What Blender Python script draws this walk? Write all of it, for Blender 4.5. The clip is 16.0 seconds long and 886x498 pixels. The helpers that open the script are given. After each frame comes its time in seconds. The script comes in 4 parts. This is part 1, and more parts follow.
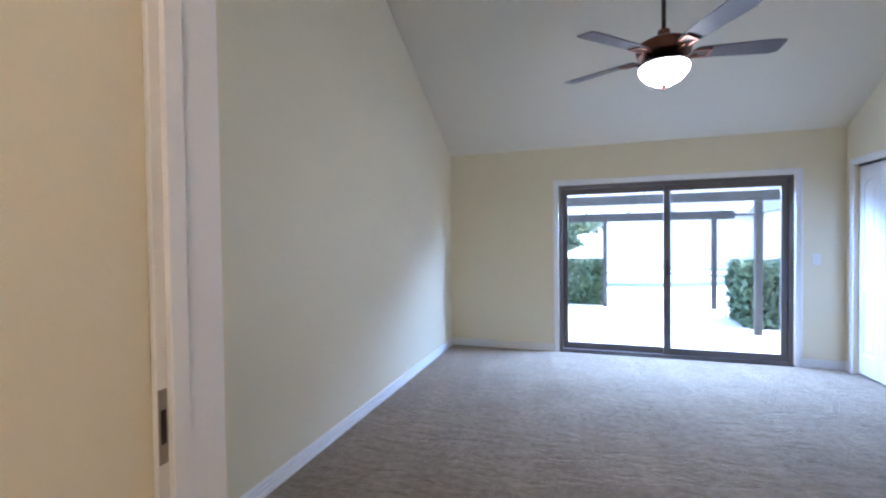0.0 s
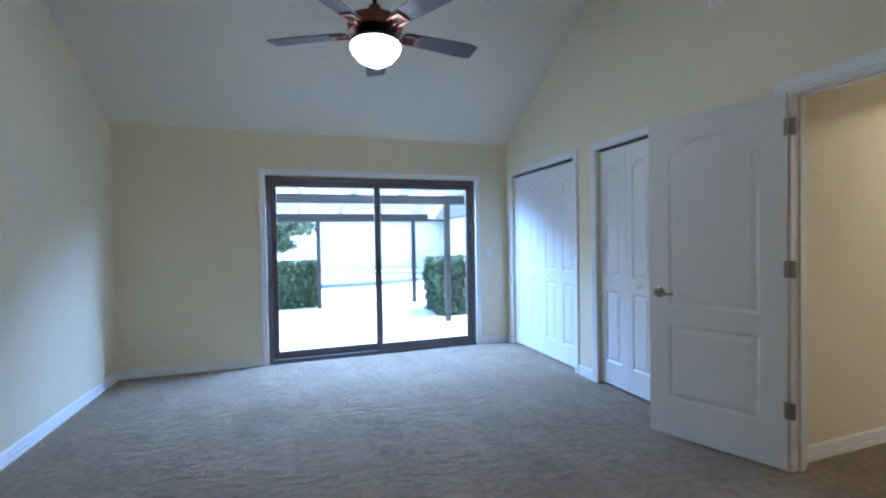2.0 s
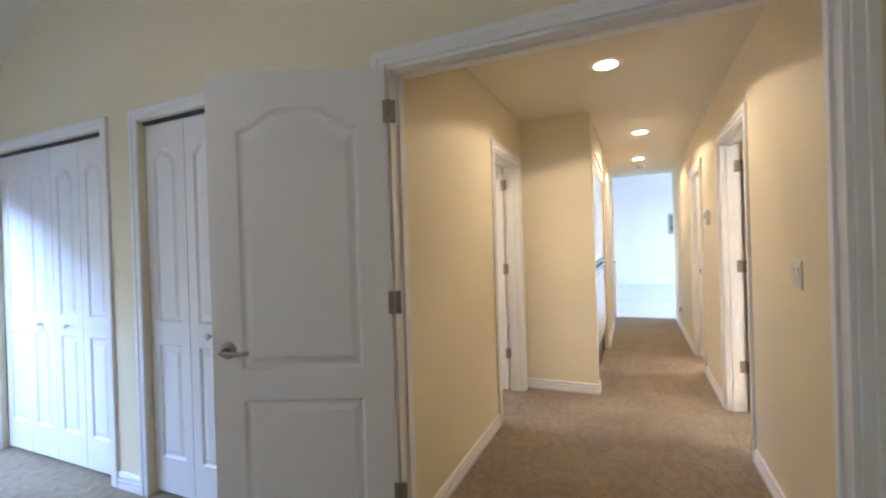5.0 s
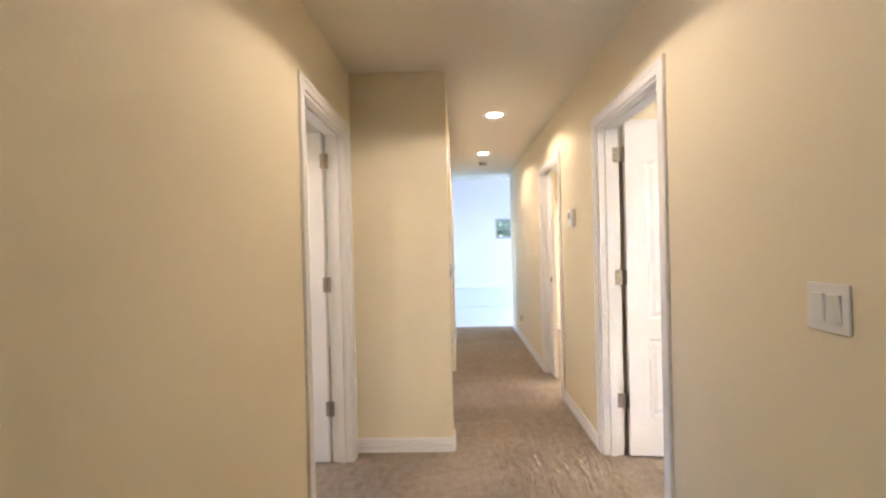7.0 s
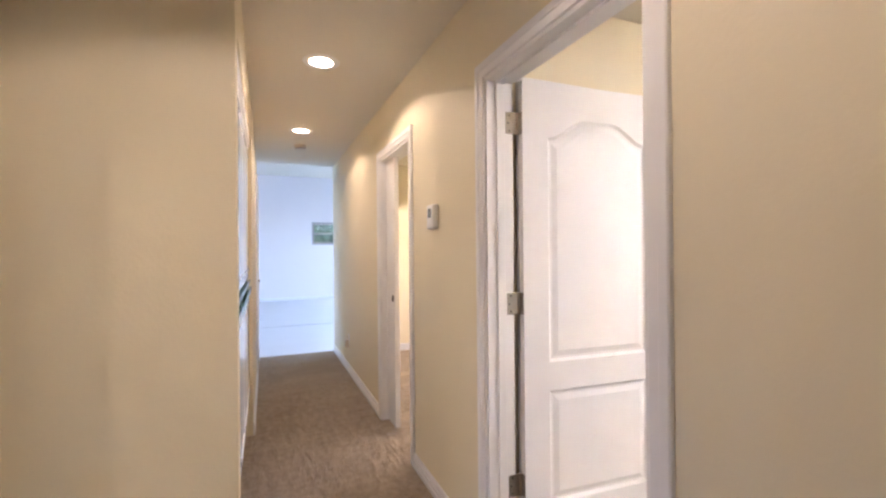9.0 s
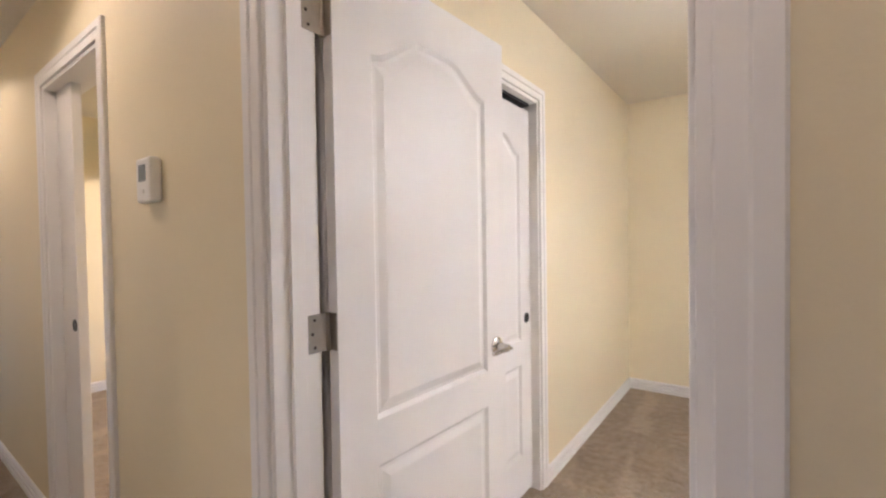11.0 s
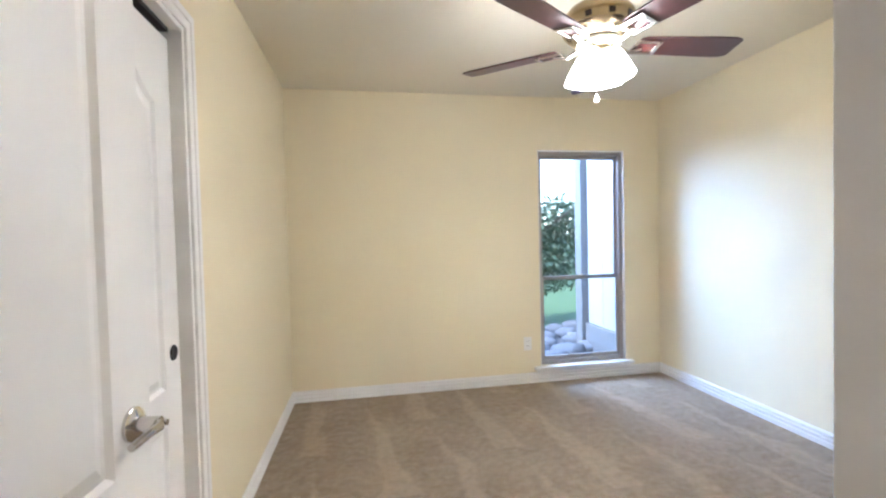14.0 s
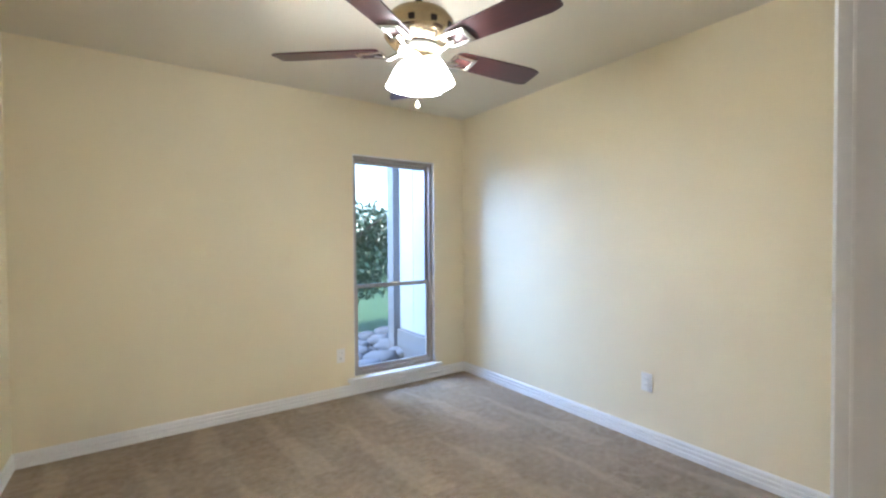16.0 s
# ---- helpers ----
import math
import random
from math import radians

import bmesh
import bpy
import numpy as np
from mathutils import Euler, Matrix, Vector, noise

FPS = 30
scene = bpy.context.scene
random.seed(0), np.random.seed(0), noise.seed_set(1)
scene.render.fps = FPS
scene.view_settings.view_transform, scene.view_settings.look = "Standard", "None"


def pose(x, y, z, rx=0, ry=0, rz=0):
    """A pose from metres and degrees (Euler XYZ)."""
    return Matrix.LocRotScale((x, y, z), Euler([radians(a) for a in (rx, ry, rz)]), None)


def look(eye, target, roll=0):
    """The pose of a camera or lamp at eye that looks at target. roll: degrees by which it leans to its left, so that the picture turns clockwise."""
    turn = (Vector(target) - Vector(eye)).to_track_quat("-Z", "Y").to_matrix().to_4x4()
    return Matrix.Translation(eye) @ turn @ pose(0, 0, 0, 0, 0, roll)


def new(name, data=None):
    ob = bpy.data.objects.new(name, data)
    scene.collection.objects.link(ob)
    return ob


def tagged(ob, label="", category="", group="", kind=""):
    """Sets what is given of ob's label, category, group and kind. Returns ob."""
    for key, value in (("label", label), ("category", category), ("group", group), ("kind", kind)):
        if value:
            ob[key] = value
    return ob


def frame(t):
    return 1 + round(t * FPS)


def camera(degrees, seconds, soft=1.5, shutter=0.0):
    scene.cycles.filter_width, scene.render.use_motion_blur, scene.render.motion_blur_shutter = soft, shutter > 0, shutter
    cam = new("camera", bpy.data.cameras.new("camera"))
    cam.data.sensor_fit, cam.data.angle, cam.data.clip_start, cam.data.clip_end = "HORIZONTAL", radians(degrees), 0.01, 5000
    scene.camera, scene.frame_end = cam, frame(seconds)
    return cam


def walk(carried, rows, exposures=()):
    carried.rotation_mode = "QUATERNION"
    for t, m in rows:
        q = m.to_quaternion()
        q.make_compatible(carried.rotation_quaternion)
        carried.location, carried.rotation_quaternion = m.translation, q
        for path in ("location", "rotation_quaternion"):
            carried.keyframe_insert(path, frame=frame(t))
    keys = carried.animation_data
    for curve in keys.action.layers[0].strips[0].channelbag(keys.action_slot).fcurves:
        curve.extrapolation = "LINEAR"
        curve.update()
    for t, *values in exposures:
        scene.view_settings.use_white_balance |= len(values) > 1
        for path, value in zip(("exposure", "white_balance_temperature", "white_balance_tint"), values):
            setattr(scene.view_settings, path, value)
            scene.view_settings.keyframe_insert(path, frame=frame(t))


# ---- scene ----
cam = camera(91.2, 16.0, soft=2.3)
PATH = [
    (0, (0.141, -0.083, 1.352), (-0.478, 1.818, 1.311), -0.7),
    (0.5, (0.153, -0.012, 1.335), (-0.229, 1.951, 1.316), -1.3),
    (1, (0.11, 0.137, 1.297), (0.054, 2.136, 1.285), -1.2),
    (1.5, (0.132, 0.276, 1.292), (0.412, 2.257, 1.263), -1.0),
    (2, (0.166, 0.416, 1.271), (0.798, 2.313, 1.231), -1.0),
    (2.5, (0.26, 0.558, 1.278), (1.202, 2.322, 1.216), -0.9),
    (3, (0.371, 0.698, 1.291), (1.58, 2.29, 1.213), -1.0),
    (3.5, (0.513, 0.859, 1.297), (1.967, 2.229, 1.22), -0.7),
    (4, (0.689, 0.959, 1.294), (2.315, 2.123, 1.245), -0.9),
    (6.5, (1.988, 1.37, 1.296), (3.97, 1.637, 1.292), -1.9),
    (7, (2.3, 1.401, 1.306), (4.299, 1.461, 1.291), -1.4),
    (7.5, (2.595, 1.38, 1.312), (4.592, 1.266, 1.284), -1.3),
    (8, (2.89, 1.375, 1.31), (4.87, 1.096, 1.292), -0.8),
    (8.5, (3.169, 1.375, 1.313), (5.103, 0.866, 1.311), -0.5),
    (11, (4.133, 1.054, 1.302), (5.312, -0.561, 1.259), -0.9),
    (11.5, (4.243, 0.971, 1.302), (5.191, -0.789, 1.254), -0.8),
    (12, (4.324, 0.878, 1.292), (5.022, -0.995, 1.243), -1.0),
    (12.5, (4.359, 0.793, 1.276), (4.822, -1.152, 1.22), -1.1),
    (13, (4.395, 0.725, 1.265), (4.586, -1.265, 1.213), -1.5),
    (13.5, (4.435, 0.662, 1.265), (4.346, -1.335, 1.211), -1.5),
    (14, (4.445, 0.605, 1.261), (4.1, -1.365, 1.208), -1.4),
    (14.5, (4.466, 0.554, 1.245), (3.859, -1.351, 1.206), -1.2),
    (15, (4.454, 0.515, 1.254), (3.651, -1.317, 1.217), -0.8),
    (15.5, (4.458, 0.485, 1.258), (3.464, -1.25, 1.225), -0.7),
    (16, (4.426, 0.454, 1.263), (3.287, -1.189, 1.226), -0.4),
]
walk(cam, [(t, look(eye, target, roll)) for t, eye, target, roll in PATH],
     exposures=[(0, 4.2, 5400, 17), (1.0, 3.75, 5250, 13), (2.5, 3.75, 5000, 9), (4.2, 3.88, 5950, 15), (6.5, 4.0, 5850, 16), (8.5, 3.65, 5800, 24), (11, 3.05, 5700, 22), (13, 2.97, 5550, 15), (14.5, 2.75, 5400, 13), (16, 2.5, 5450, 11)])

# ---- light ----
world = bpy.data.worlds.new("world")
scene.world = world
world.use_nodes = True
wn = world.node_tree.nodes
sky = wn.new("ShaderNodeTexSky")
sky.sky_type, sky.sun_disc, sky.sun_elevation, sky.sun_rotation = "NISHITA", False, radians(60), radians(90)
wn["Background"].inputs["Strength"].default_value = 0.15
world.node_tree.links.new(sky.outputs[0], wn["Background"].inputs["Color"])
sun = new("sun", bpy.data.lights.new("sun", "SUN"))
sun.data.energy, sun.data.angle, sun.data.color = 1.2, radians(14), (1.0, 0.96, 0.9)
sun.matrix_world = look((10, 0, 17.3), (0, 0, 0))

LENS_GLOW, FAN_LAMP, BED_LAMP = 7.0, 13.0, 2.2


# added area lamps for sky light under patio door and tall window heads
def sky_lamp(name, eye, target, width, height, energy):
    a = new(name, bpy.data.lights.new(name, "AREA"))
    a.data.shape, a.data.size, a.data.size_y, a.data.energy, a.data.color = "RECTANGLE", width, height, energy, (0.40, 0.60, 1.0)
    a.matrix_world = look(eye, target)


sky_lamp("patio_sky_lamp", (1.03, 5.62, 2.10), (1.0, 4.2, 0.0), 1.8, 0.25, 22.0)
sky_lamp("window_sky_lamp", (3.40, -4.3, 2.35), (2.0, -2.0, 0.0), 1.1, 1.3, 38.0)
# added area lamps for sky light through the unseen living room openings
sky_lamp("living_sky_lamp", (11.15, -3.4, 1.4), (11.6, 0.0, 1.2), 2.4, 2.4, 4.5)
sky_lamp("living_sky_lamp", (14.1, -3.4, 1.4), (14.1, 0.0, 1.2), 2.3, 2.4, 4.5)
sky_lamp("living_sky_lamp", (11.15, 5.3, 1.4), (12.5, 0.0, 1.2), 2.4, 2.4, 4.5)

# spot lamps just under the downlights; their cones stand in for rim cut-off
# lobby, room and next-room downlights are unseen, added to light those spaces
BULB = {"hall downlights": 1.75, "lobby downlight": 2.2, "room downlights": 4.0, "next room downlights": 9.0}


def downlight_bulb(x, y, z, energy):
    b = new("downlight_bulb", bpy.data.lights.new("downlight_bulb", "SPOT"))
    b.data.energy, b.data.color = energy, (1.0, 0.79, 0.56)
    b.data.spot_size, b.data.spot_blend, b.data.shadow_soft_size = radians(143), 0.18, 0.04
    b.matrix_world = look((x, y, z), (x, y + 0.001, z - 2))



# ---- materials ----
def material(name, base, rough=0.6, metal=0.0, spec=0.5):
    m = bpy.data.materials.new(name)
    m.use_nodes = True
    b = m.node_tree.nodes["Principled BSDF"]
    b.inputs["Base Color"].default_value = (*base, 1)
    b.inputs["Roughness"].default_value = rough
    b.inputs["Metallic"].default_value = metal
    b.inputs["Specular IOR Level"].default_value = spec
    return m


def grain(m, dark, light, scale, fine=0.0, bump=0.0, detail=6, stretch=(1, 1, 1), distance=0.004):
    """Mottle between two colours by broad and fine noise, with a bump of the fine one."""
    t, b = m.node_tree, m.node_tree.nodes["Principled BSDF"]
    tc, mp = t.nodes.new("ShaderNodeTexCoord"), t.nodes.new("ShaderNodeMapping")
    mp.inputs["Scale"].default_value = stretch
    t.links.new(tc.outputs["Object"], mp.inputs[0])
    broad, ramp = t.nodes.new("ShaderNodeTexNoise"), t.nodes.new("ShaderNodeMix")
    broad.inputs["Scale"].default_value, broad.inputs["Detail"].default_value = scale, detail
    ramp.data_type = "RGBA"
    ramp.inputs[6].default_value, ramp.inputs[7].default_value = (*dark, 1), (*light, 1)
    t.links.new(mp.outputs[0], broad.inputs["Vector"])
    t.links.new(broad.outputs["Fac"], ramp.inputs[0])
    t.links.new(ramp.outputs[2], b.inputs["Base Color"])
    if fine:
        small, bm = t.nodes.new("ShaderNodeTexNoise"), t.nodes.new("ShaderNodeBump")
        small.inputs["Scale"].default_value, small.inputs["Detail"].default_value = fine, 3
        bm.inputs["Strength"].default_value, bm.inputs["Distance"].default_value = bump, distance
        t.links.new(mp.outputs[0], small.inputs["Vector"])
        t.links.new(small.outputs["Fac"], bm.inputs["Height"])
        t.links.new(bm.outputs[0], b.inputs["Normal"])
    return m


def glow(name, colour, strength):
    m = material(name, (0.9, 0.9, 0.88), 0.3)
    b = m.node_tree.nodes["Principled BSDF"]
    b.inputs["Emission Color"].default_value, b.inputs["Emission Strength"].default_value = (*colour, 1), strength
    return m


CREAM = grain(material("cream_wall_paint", (0.78, 0.70, 0.54), 0.62, spec=0.35), (0.755, 0.665, 0.465), (0.80, 0.71, 0.505), 1.3, 75, 0.22, distance=0.003)
CEIL = grain(material("ceiling_paint", (0.78, 0.76, 0.71), 0.8, spec=0.2), (0.72, 0.665, 0.54), (0.76, 0.705, 0.58), 1.1, 90, 0.35, distance=0.003)
TRIM = grain(material("white_trim_paint", (0.82, 0.80, 0.77), 0.5), (0.795, 0.775, 0.745), (0.83, 0.81, 0.78), 2.5)
DOOR = grain(material("white_door_paint", (0.82, 0.80, 0.78), 0.46), (0.79, 0.77, 0.75), (0.84, 0.82, 0.80), 2.0, 120, 0.06, stretch=(1, 1, 0.12), distance=0.002)
BRONZE = grain(material("bronze_aluminium", (0.13, 0.11, 0.10), 0.42, 0.35), (0.10, 0.085, 0.078), (0.16, 0.135, 0.12), 5, 200, 0.05)
TAUPE = grain(material("taupe_aluminium", (0.36, 0.33, 0.30), 0.4, 0.3), (0.32, 0.29, 0.265), (0.40, 0.365, 0.335), 5, 200, 0.05)
NICKEL = grain(material("satin_nickel", (0.62, 0.59, 0.55), 0.16, 1.0), (0.52, 0.49, 0.45), (0.70, 0.67, 0.63), 30)
WHITE = grain(material("white_wall_paint", (0.78, 0.72, 0.69), 0.6), (0.75, 0.69, 0.66), (0.80, 0.74, 0.71), 1.2, 75, 0.4, distance=0.003)
STEEL = grain(material("dull_hinge_steel", (0.33, 0.29, 0.24), 0.38, 0.9), (0.26, 0.23, 0.19), (0.42, 0.37, 0.31), 25)
BRASS = grain(material("antique_brass", (0.42, 0.33, 0.20), 0.26, 1.0), (0.32, 0.24, 0.14), (0.50, 0.40, 0.26), 12)
COPPER = grain(material("oiled_copper", (0.16, 0.07, 0.04), 0.3, 0.9), (0.07, 0.03, 0.02), (0.34, 0.15, 0.09), 14)
BLACKENED = grain(material("blackened_bronze", (0.03, 0.022, 0.018), 0.35, 0.6), (0.02, 0.015, 0.012), (0.05, 0.036, 0.028), 14)
MAHOGANY = grain(material("mahogany_veneer", (0.05, 0.013, 0.010), 0.38), (0.026, 0.007, 0.006), (0.07, 0.018, 0.013), 6, 60, 0.05, stretch=(1, 9, 9))
WALNUT = grain(material("dark_walnut_veneer", (0.035, 0.022, 0.02), 0.5), (0.02, 0.013, 0.012), (0.05, 0.032, 0.028), 6, 60, 0.05, stretch=(1, 9, 9))
PLASTIC = grain(material("white_plastic", (0.78, 0.76, 0.71), 0.35), (0.76, 0.74, 0.69), (0.80, 0.78, 0.73), 8)
ALMOND = material("almond_plastic", (0.62, 0.52, 0.40), 0.4)
DARK = material("dark_gap", (0.012, 0.011, 0.012), 0.8)
GREY = material("display_grey", (0.25, 0.26, 0.24), 0.25)
RUBBER = material("black_track", (0.02, 0.02, 0.022), 0.5)
GLASSLINE = material("green_glass_edge", (0.05, 0.13, 0.09), 0.15)
CABINET = grain(material("gloss_white_lacquer", (0.78, 0.80, 0.82), 0.12), (0.75, 0.77, 0.79), (0.80, 0.82, 0.84), 3)
CONCRETE = grain(material("pale_concrete", (0.56, 0.54, 0.50), 0.85), (0.50, 0.48, 0.45), (0.62, 0.60, 0.56), 0.9, 60, 0.3)
TIMBER = grain(material("painted_brown_timber", (0.022, 0.019, 0.019), 0.6), (0.015, 0.013, 0.013), (0.03, 0.026, 0.025), 3, 50, 0.2, stretch=(1, 1, 1))
PALE_TIMBER = grain(material("pale_lath", (0.5, 0.47, 0.43), 0.7), (0.42, 0.40, 0.37), (0.58, 0.54, 0.5), 3, 40, 0.2)
# mid-grey instead of dark: glare and haze are put into the colour
GREY_POST = grain(material("haze_greyed_post", (0.15, 0.14, 0.14), 0.7), (0.11, 0.105, 0.105), (0.18, 0.17, 0.17), 3, 50, 0.2)
STUCCO = grain(material("pale_stucco", (0.8, 0.77, 0.72), 0.85), (0.76, 0.73, 0.68), (0.83, 0.80, 0.75), 1.2, 60, 0.4)
SHINGLE = grain(material("grey_shingle", (0.2, 0.18, 0.17), 0.85), (0.15, 0.135, 0.125), (0.25, 0.225, 0.21), 3, 25, 0.4)
BARK = grain(material("bark", (0.10, 0.075, 0.055), 0.9), (0.06, 0.045, 0.035), (0.14, 0.11, 0.08), 12, 60, 0.6)
PANEL = grain(material("pale_grey_panel", (0.34, 0.34, 0.36), 0.7), (0.31, 0.31, 0.33), (0.37, 0.37, 0.39), 2, 60, 0.2)
STONE = grain(material("grey_stone", (0.10, 0.10, 0.11), 0.85), (0.06, 0.06, 0.07), (0.15, 0.15, 0.16), 4, 30, 0.5)
PALE_ROCK = grain(material("pale_pink_rock", (0.5, 0.45, 0.43), 0.85), (0.40, 0.36, 0.34), (0.62, 0.56, 0.54), 3, 25, 0.5)
LAWN = grain(material("lawn", (0.06, 0.11, 0.035), 0.9), (0.04, 0.085, 0.025), (0.085, 0.14, 0.05), 1.5, 90, 0.7)
POOLTILE = grain(material("blue_pool_tile", (0.10, 0.14, 0.17), 0.3), (0.08, 0.115, 0.14), (0.13, 0.17, 0.20), 6)
WATER = material("pool_water", (0.42, 0.50, 0.52), 0.05)
TILE = grain(material("pale_floor_tile", (0.70, 0.69, 0.67), 0.3), (0.66, 0.65, 0.63), (0.74, 0.73, 0.71), 2.2)
SHADE = glow("frosted_shade_glass", (1.0, 0.93, 0.82), FAN_LAMP)
BOWL = glow("opal_bowl_glass", (1.0, 0.95, 0.9), BED_LAMP)
CAN = glow("recessed_lamp_face", (1.0, 0.80, 0.58), LENS_GLOW)

LEAF = material("leaf_green", (0.06, 0.10, 0.04), 0.45)
lt = LEAF.node_tree
geo, mixer = lt.nodes.new("ShaderNodeNewGeometry"), lt.nodes.new("ShaderNodeMix")
mixer.data_type = "RGBA"
mixer.inputs[6].default_value, mixer.inputs[7].default_value = (0.03, 0.065, 0.03, 1), (0.09, 0.14, 0.07, 1)
lt.links.new(geo.outputs["Random Per Island"], mixer.inputs[0])
lt.links.new(mixer.outputs[2], lt.nodes["Principled BSDF"].inputs["Base Color"])

GLASS = bpy.data.materials.new("window_glass")
GLASS.use_nodes = True
gt = GLASS.node_tree
gt.nodes.remove(gt.nodes["Principled BSDF"])
clear, shine, fres, gm = gt.nodes.new("ShaderNodeBsdfTransparent"), gt.nodes.new("ShaderNodeBsdfGlossy"), gt.nodes.new("ShaderNodeFresnel"), gt.nodes.new("ShaderNodeMixShader")
clear.inputs[0].default_value = (0.93, 0.96, 0.96, 1)
shine.inputs["Roughness"].default_value = 0.02
gt.links.new(fres.outputs[0], gm.inputs[0])
gt.links.new(clear.outputs[0], gm.inputs[1])
gt.links.new(shine.outputs[0], gm.inputs[2])
gt.links.new(gm.outputs[0], gt.nodes["Material Output"].inputs[0])


def carpet_material(name, marks):
    """Cut-pile carpet: tufts, soft shading of the pile and the wedges that a vacuum cleaner leaves."""
    m = material(name, (0.40, 0.32, 0.24), 0.95, spec=0.1)
    t, b = m.node_tree, m.node_tree.nodes["Principled BSDF"]
    nd, ln = t.nodes.new, t.links.new
    tc = nd("ShaderNodeTexCoord")
    warp = nd("ShaderNodeTexNoise")
    warp.inputs["Scale"].default_value, warp.inputs["Detail"].default_value = 2.2, 3
    ln(tc.outputs["Object"], warp.inputs["Vector"])
    sep = nd("ShaderNodeSeparateXYZ")
    ln(tc.outputs["Object"], sep.inputs[0])

    def mth(op, a, bb=None):
        n = nd("ShaderNodeMath")
        n.operation = op
        for i, v in enumerate((a, bb)):
            if v is None:
                continue
            if isinstance(v, (int, float)):
                n.inputs[i].default_value = v
            else:
                ln(v, n.inputs[i])
        return n.outputs[0]

    wx = mth("ADD", sep.outputs[0], mth("MULTIPLY", warp.outputs["Fac"], 0.22))
    lean = mth("ADD", wx, mth("MULTIPLY", sep.outputs[1], 0.12))
    u = mth("ABSOLUTE", mth("SUBTRACT", mth("FRACT", mth("MULTIPLY", lean, 2.7)), 0.5))
    v = mth("FRACT", mth("ADD", mth("MULTIPLY", sep.outputs[1], 0.72), mth("MULTIPLY", mth("FLOOR", mth("MULTIPLY", lean, 2.7)), 0.37)))
    wedge = mth("MULTIPLY", mth("SUBTRACT", mth("MULTIPLY", v, 0.30), u), 11.0)
    clampn = nd("ShaderNodeClamp")
    ln(wedge, clampn.inputs[0])
    tuft = nd("ShaderNodeTexNoise")
    tuft.inputs["Scale"].default_value, tuft.inputs["Detail"].default_value = 20, 10
    tuft.inputs["Roughness"].default_value = 0.75
    ln(tc.outputs["Object"], tuft.inputs["Vector"])
    fine = nd("ShaderNodeTexVoronoi")
    fine.inputs["Scale"].default_value = 210
    ln(tc.outputs["Object"], fine.inputs["Vector"])
    fac = mth("ADD", mth("MULTIPLY", mth("SUBTRACT", tuft.outputs["Fac"], 0.5), 2.3), mth("MULTIPLY", clampn.outputs[0], marks))
    fac = mth("ADD", fac, mth("MULTIPLY", warp.outputs["Fac"], 0.75))
    mix = nd("ShaderNodeMix")
    mix.data_type = "RGBA"
    mix.inputs[6].default_value, mix.inputs[7].default_value = (0.31, 0.222, 0.13, 1), (0.58, 0.455, 0.30, 1)
    ln(fac, mix.inputs[0])
    ln(mix.outputs[2], b.inputs["Base Color"])
    bump = nd("ShaderNodeBump")
    bump.inputs["Strength"].default_value, bump.inputs["Distance"].default_value = 1.0, 0.02
    ruffle = nd("ShaderNodeTexNoise")
    ruffle.inputs["Scale"].default_value, ruffle.inputs["Detail"].default_value, ruffle.inputs["Distortion"].default_value = 11, 2, 0.8
    squash = nd("ShaderNodeMapping")
    squash.inputs["Scale"].default_value = (0.55, 1.5, 1)
    ln(tc.outputs["Object"], squash.inputs[0])
    ln(squash.outputs[0], ruffle.inputs["Vector"])
    height = mth("ADD", mth("MULTIPLY", fine.outputs["Distance"], 0.5), mth("MULTIPLY", tuft.outputs["Fac"], 1.6))
    ln(mth("ADD", height, mth("MULTIPLY", ruffle.outputs["Fac"], 2.2)), bump.inputs["Height"])
    ln(bump.outputs[0], b.inputs["Normal"])
    b.inputs["Sheen Weight"].default_value = 0.25
    return m


CARPET, MARKED = carpet_material("beige_carpet", 0.12), carpet_material("vacuumed_beige_carpet", 0.36)


# ---- mesh helpers ----
def box(bm, x0, y0, z0, x1, y1, z1, bevel=0.0):
    r = bmesh.ops.create_cube(bm, size=1)
    for v in r["verts"]:
        v.co = Vector(((x0 + x1) / 2 + v.co.x * (x1 - x0), (y0 + y1) / 2 + v.co.y * (y1 - y0), (z0 + z1) / 2 + v.co.z * (z1 - z0)))
    if bevel:
        edges = list({e for v in r["verts"] for e in v.link_edges})
        bmesh.ops.bevel(bm, geom=edges, offset=bevel, segments=2, affect="EDGES", profile=0.5)
    return bm


def boxes(*rows, bevel=0.0):
    bm = bmesh.new()
    for r in rows:
        box(bm, *r, bevel=bevel)
    return bm


def lathe(profile, n=32, bm=None, at=(0, 0, 0)):
    """Turn a profile of (radius, height) about the z axis."""
    bm = bm or bmesh.new()
    at = Vector(at)
    rings = []
    for r, z in profile:
        if r < 1e-5:
            rings.append([bm.verts.new(at + Vector((0, 0, z)))])
        else:
            rings.append([bm.verts.new(at + Vector((r * math.cos(2 * math.pi * i / n), r * math.sin(2 * math.pi * i / n), z))) for i in range(n)])
    for a, b in zip(rings, rings[1:]):
        for i in range(n):
            j = (i + 1) % n
            q = [a[i % len(a)], a[j % len(a)], b[j % len(b)], b[i % len(b)]]
            q = [v for k, v in enumerate(q) if v not in q[:k]]
            if len(q) > 2:
                bm.faces.new(q)
    bmesh.ops.recalc_face_normals(bm, faces=bm.faces)
    return bm


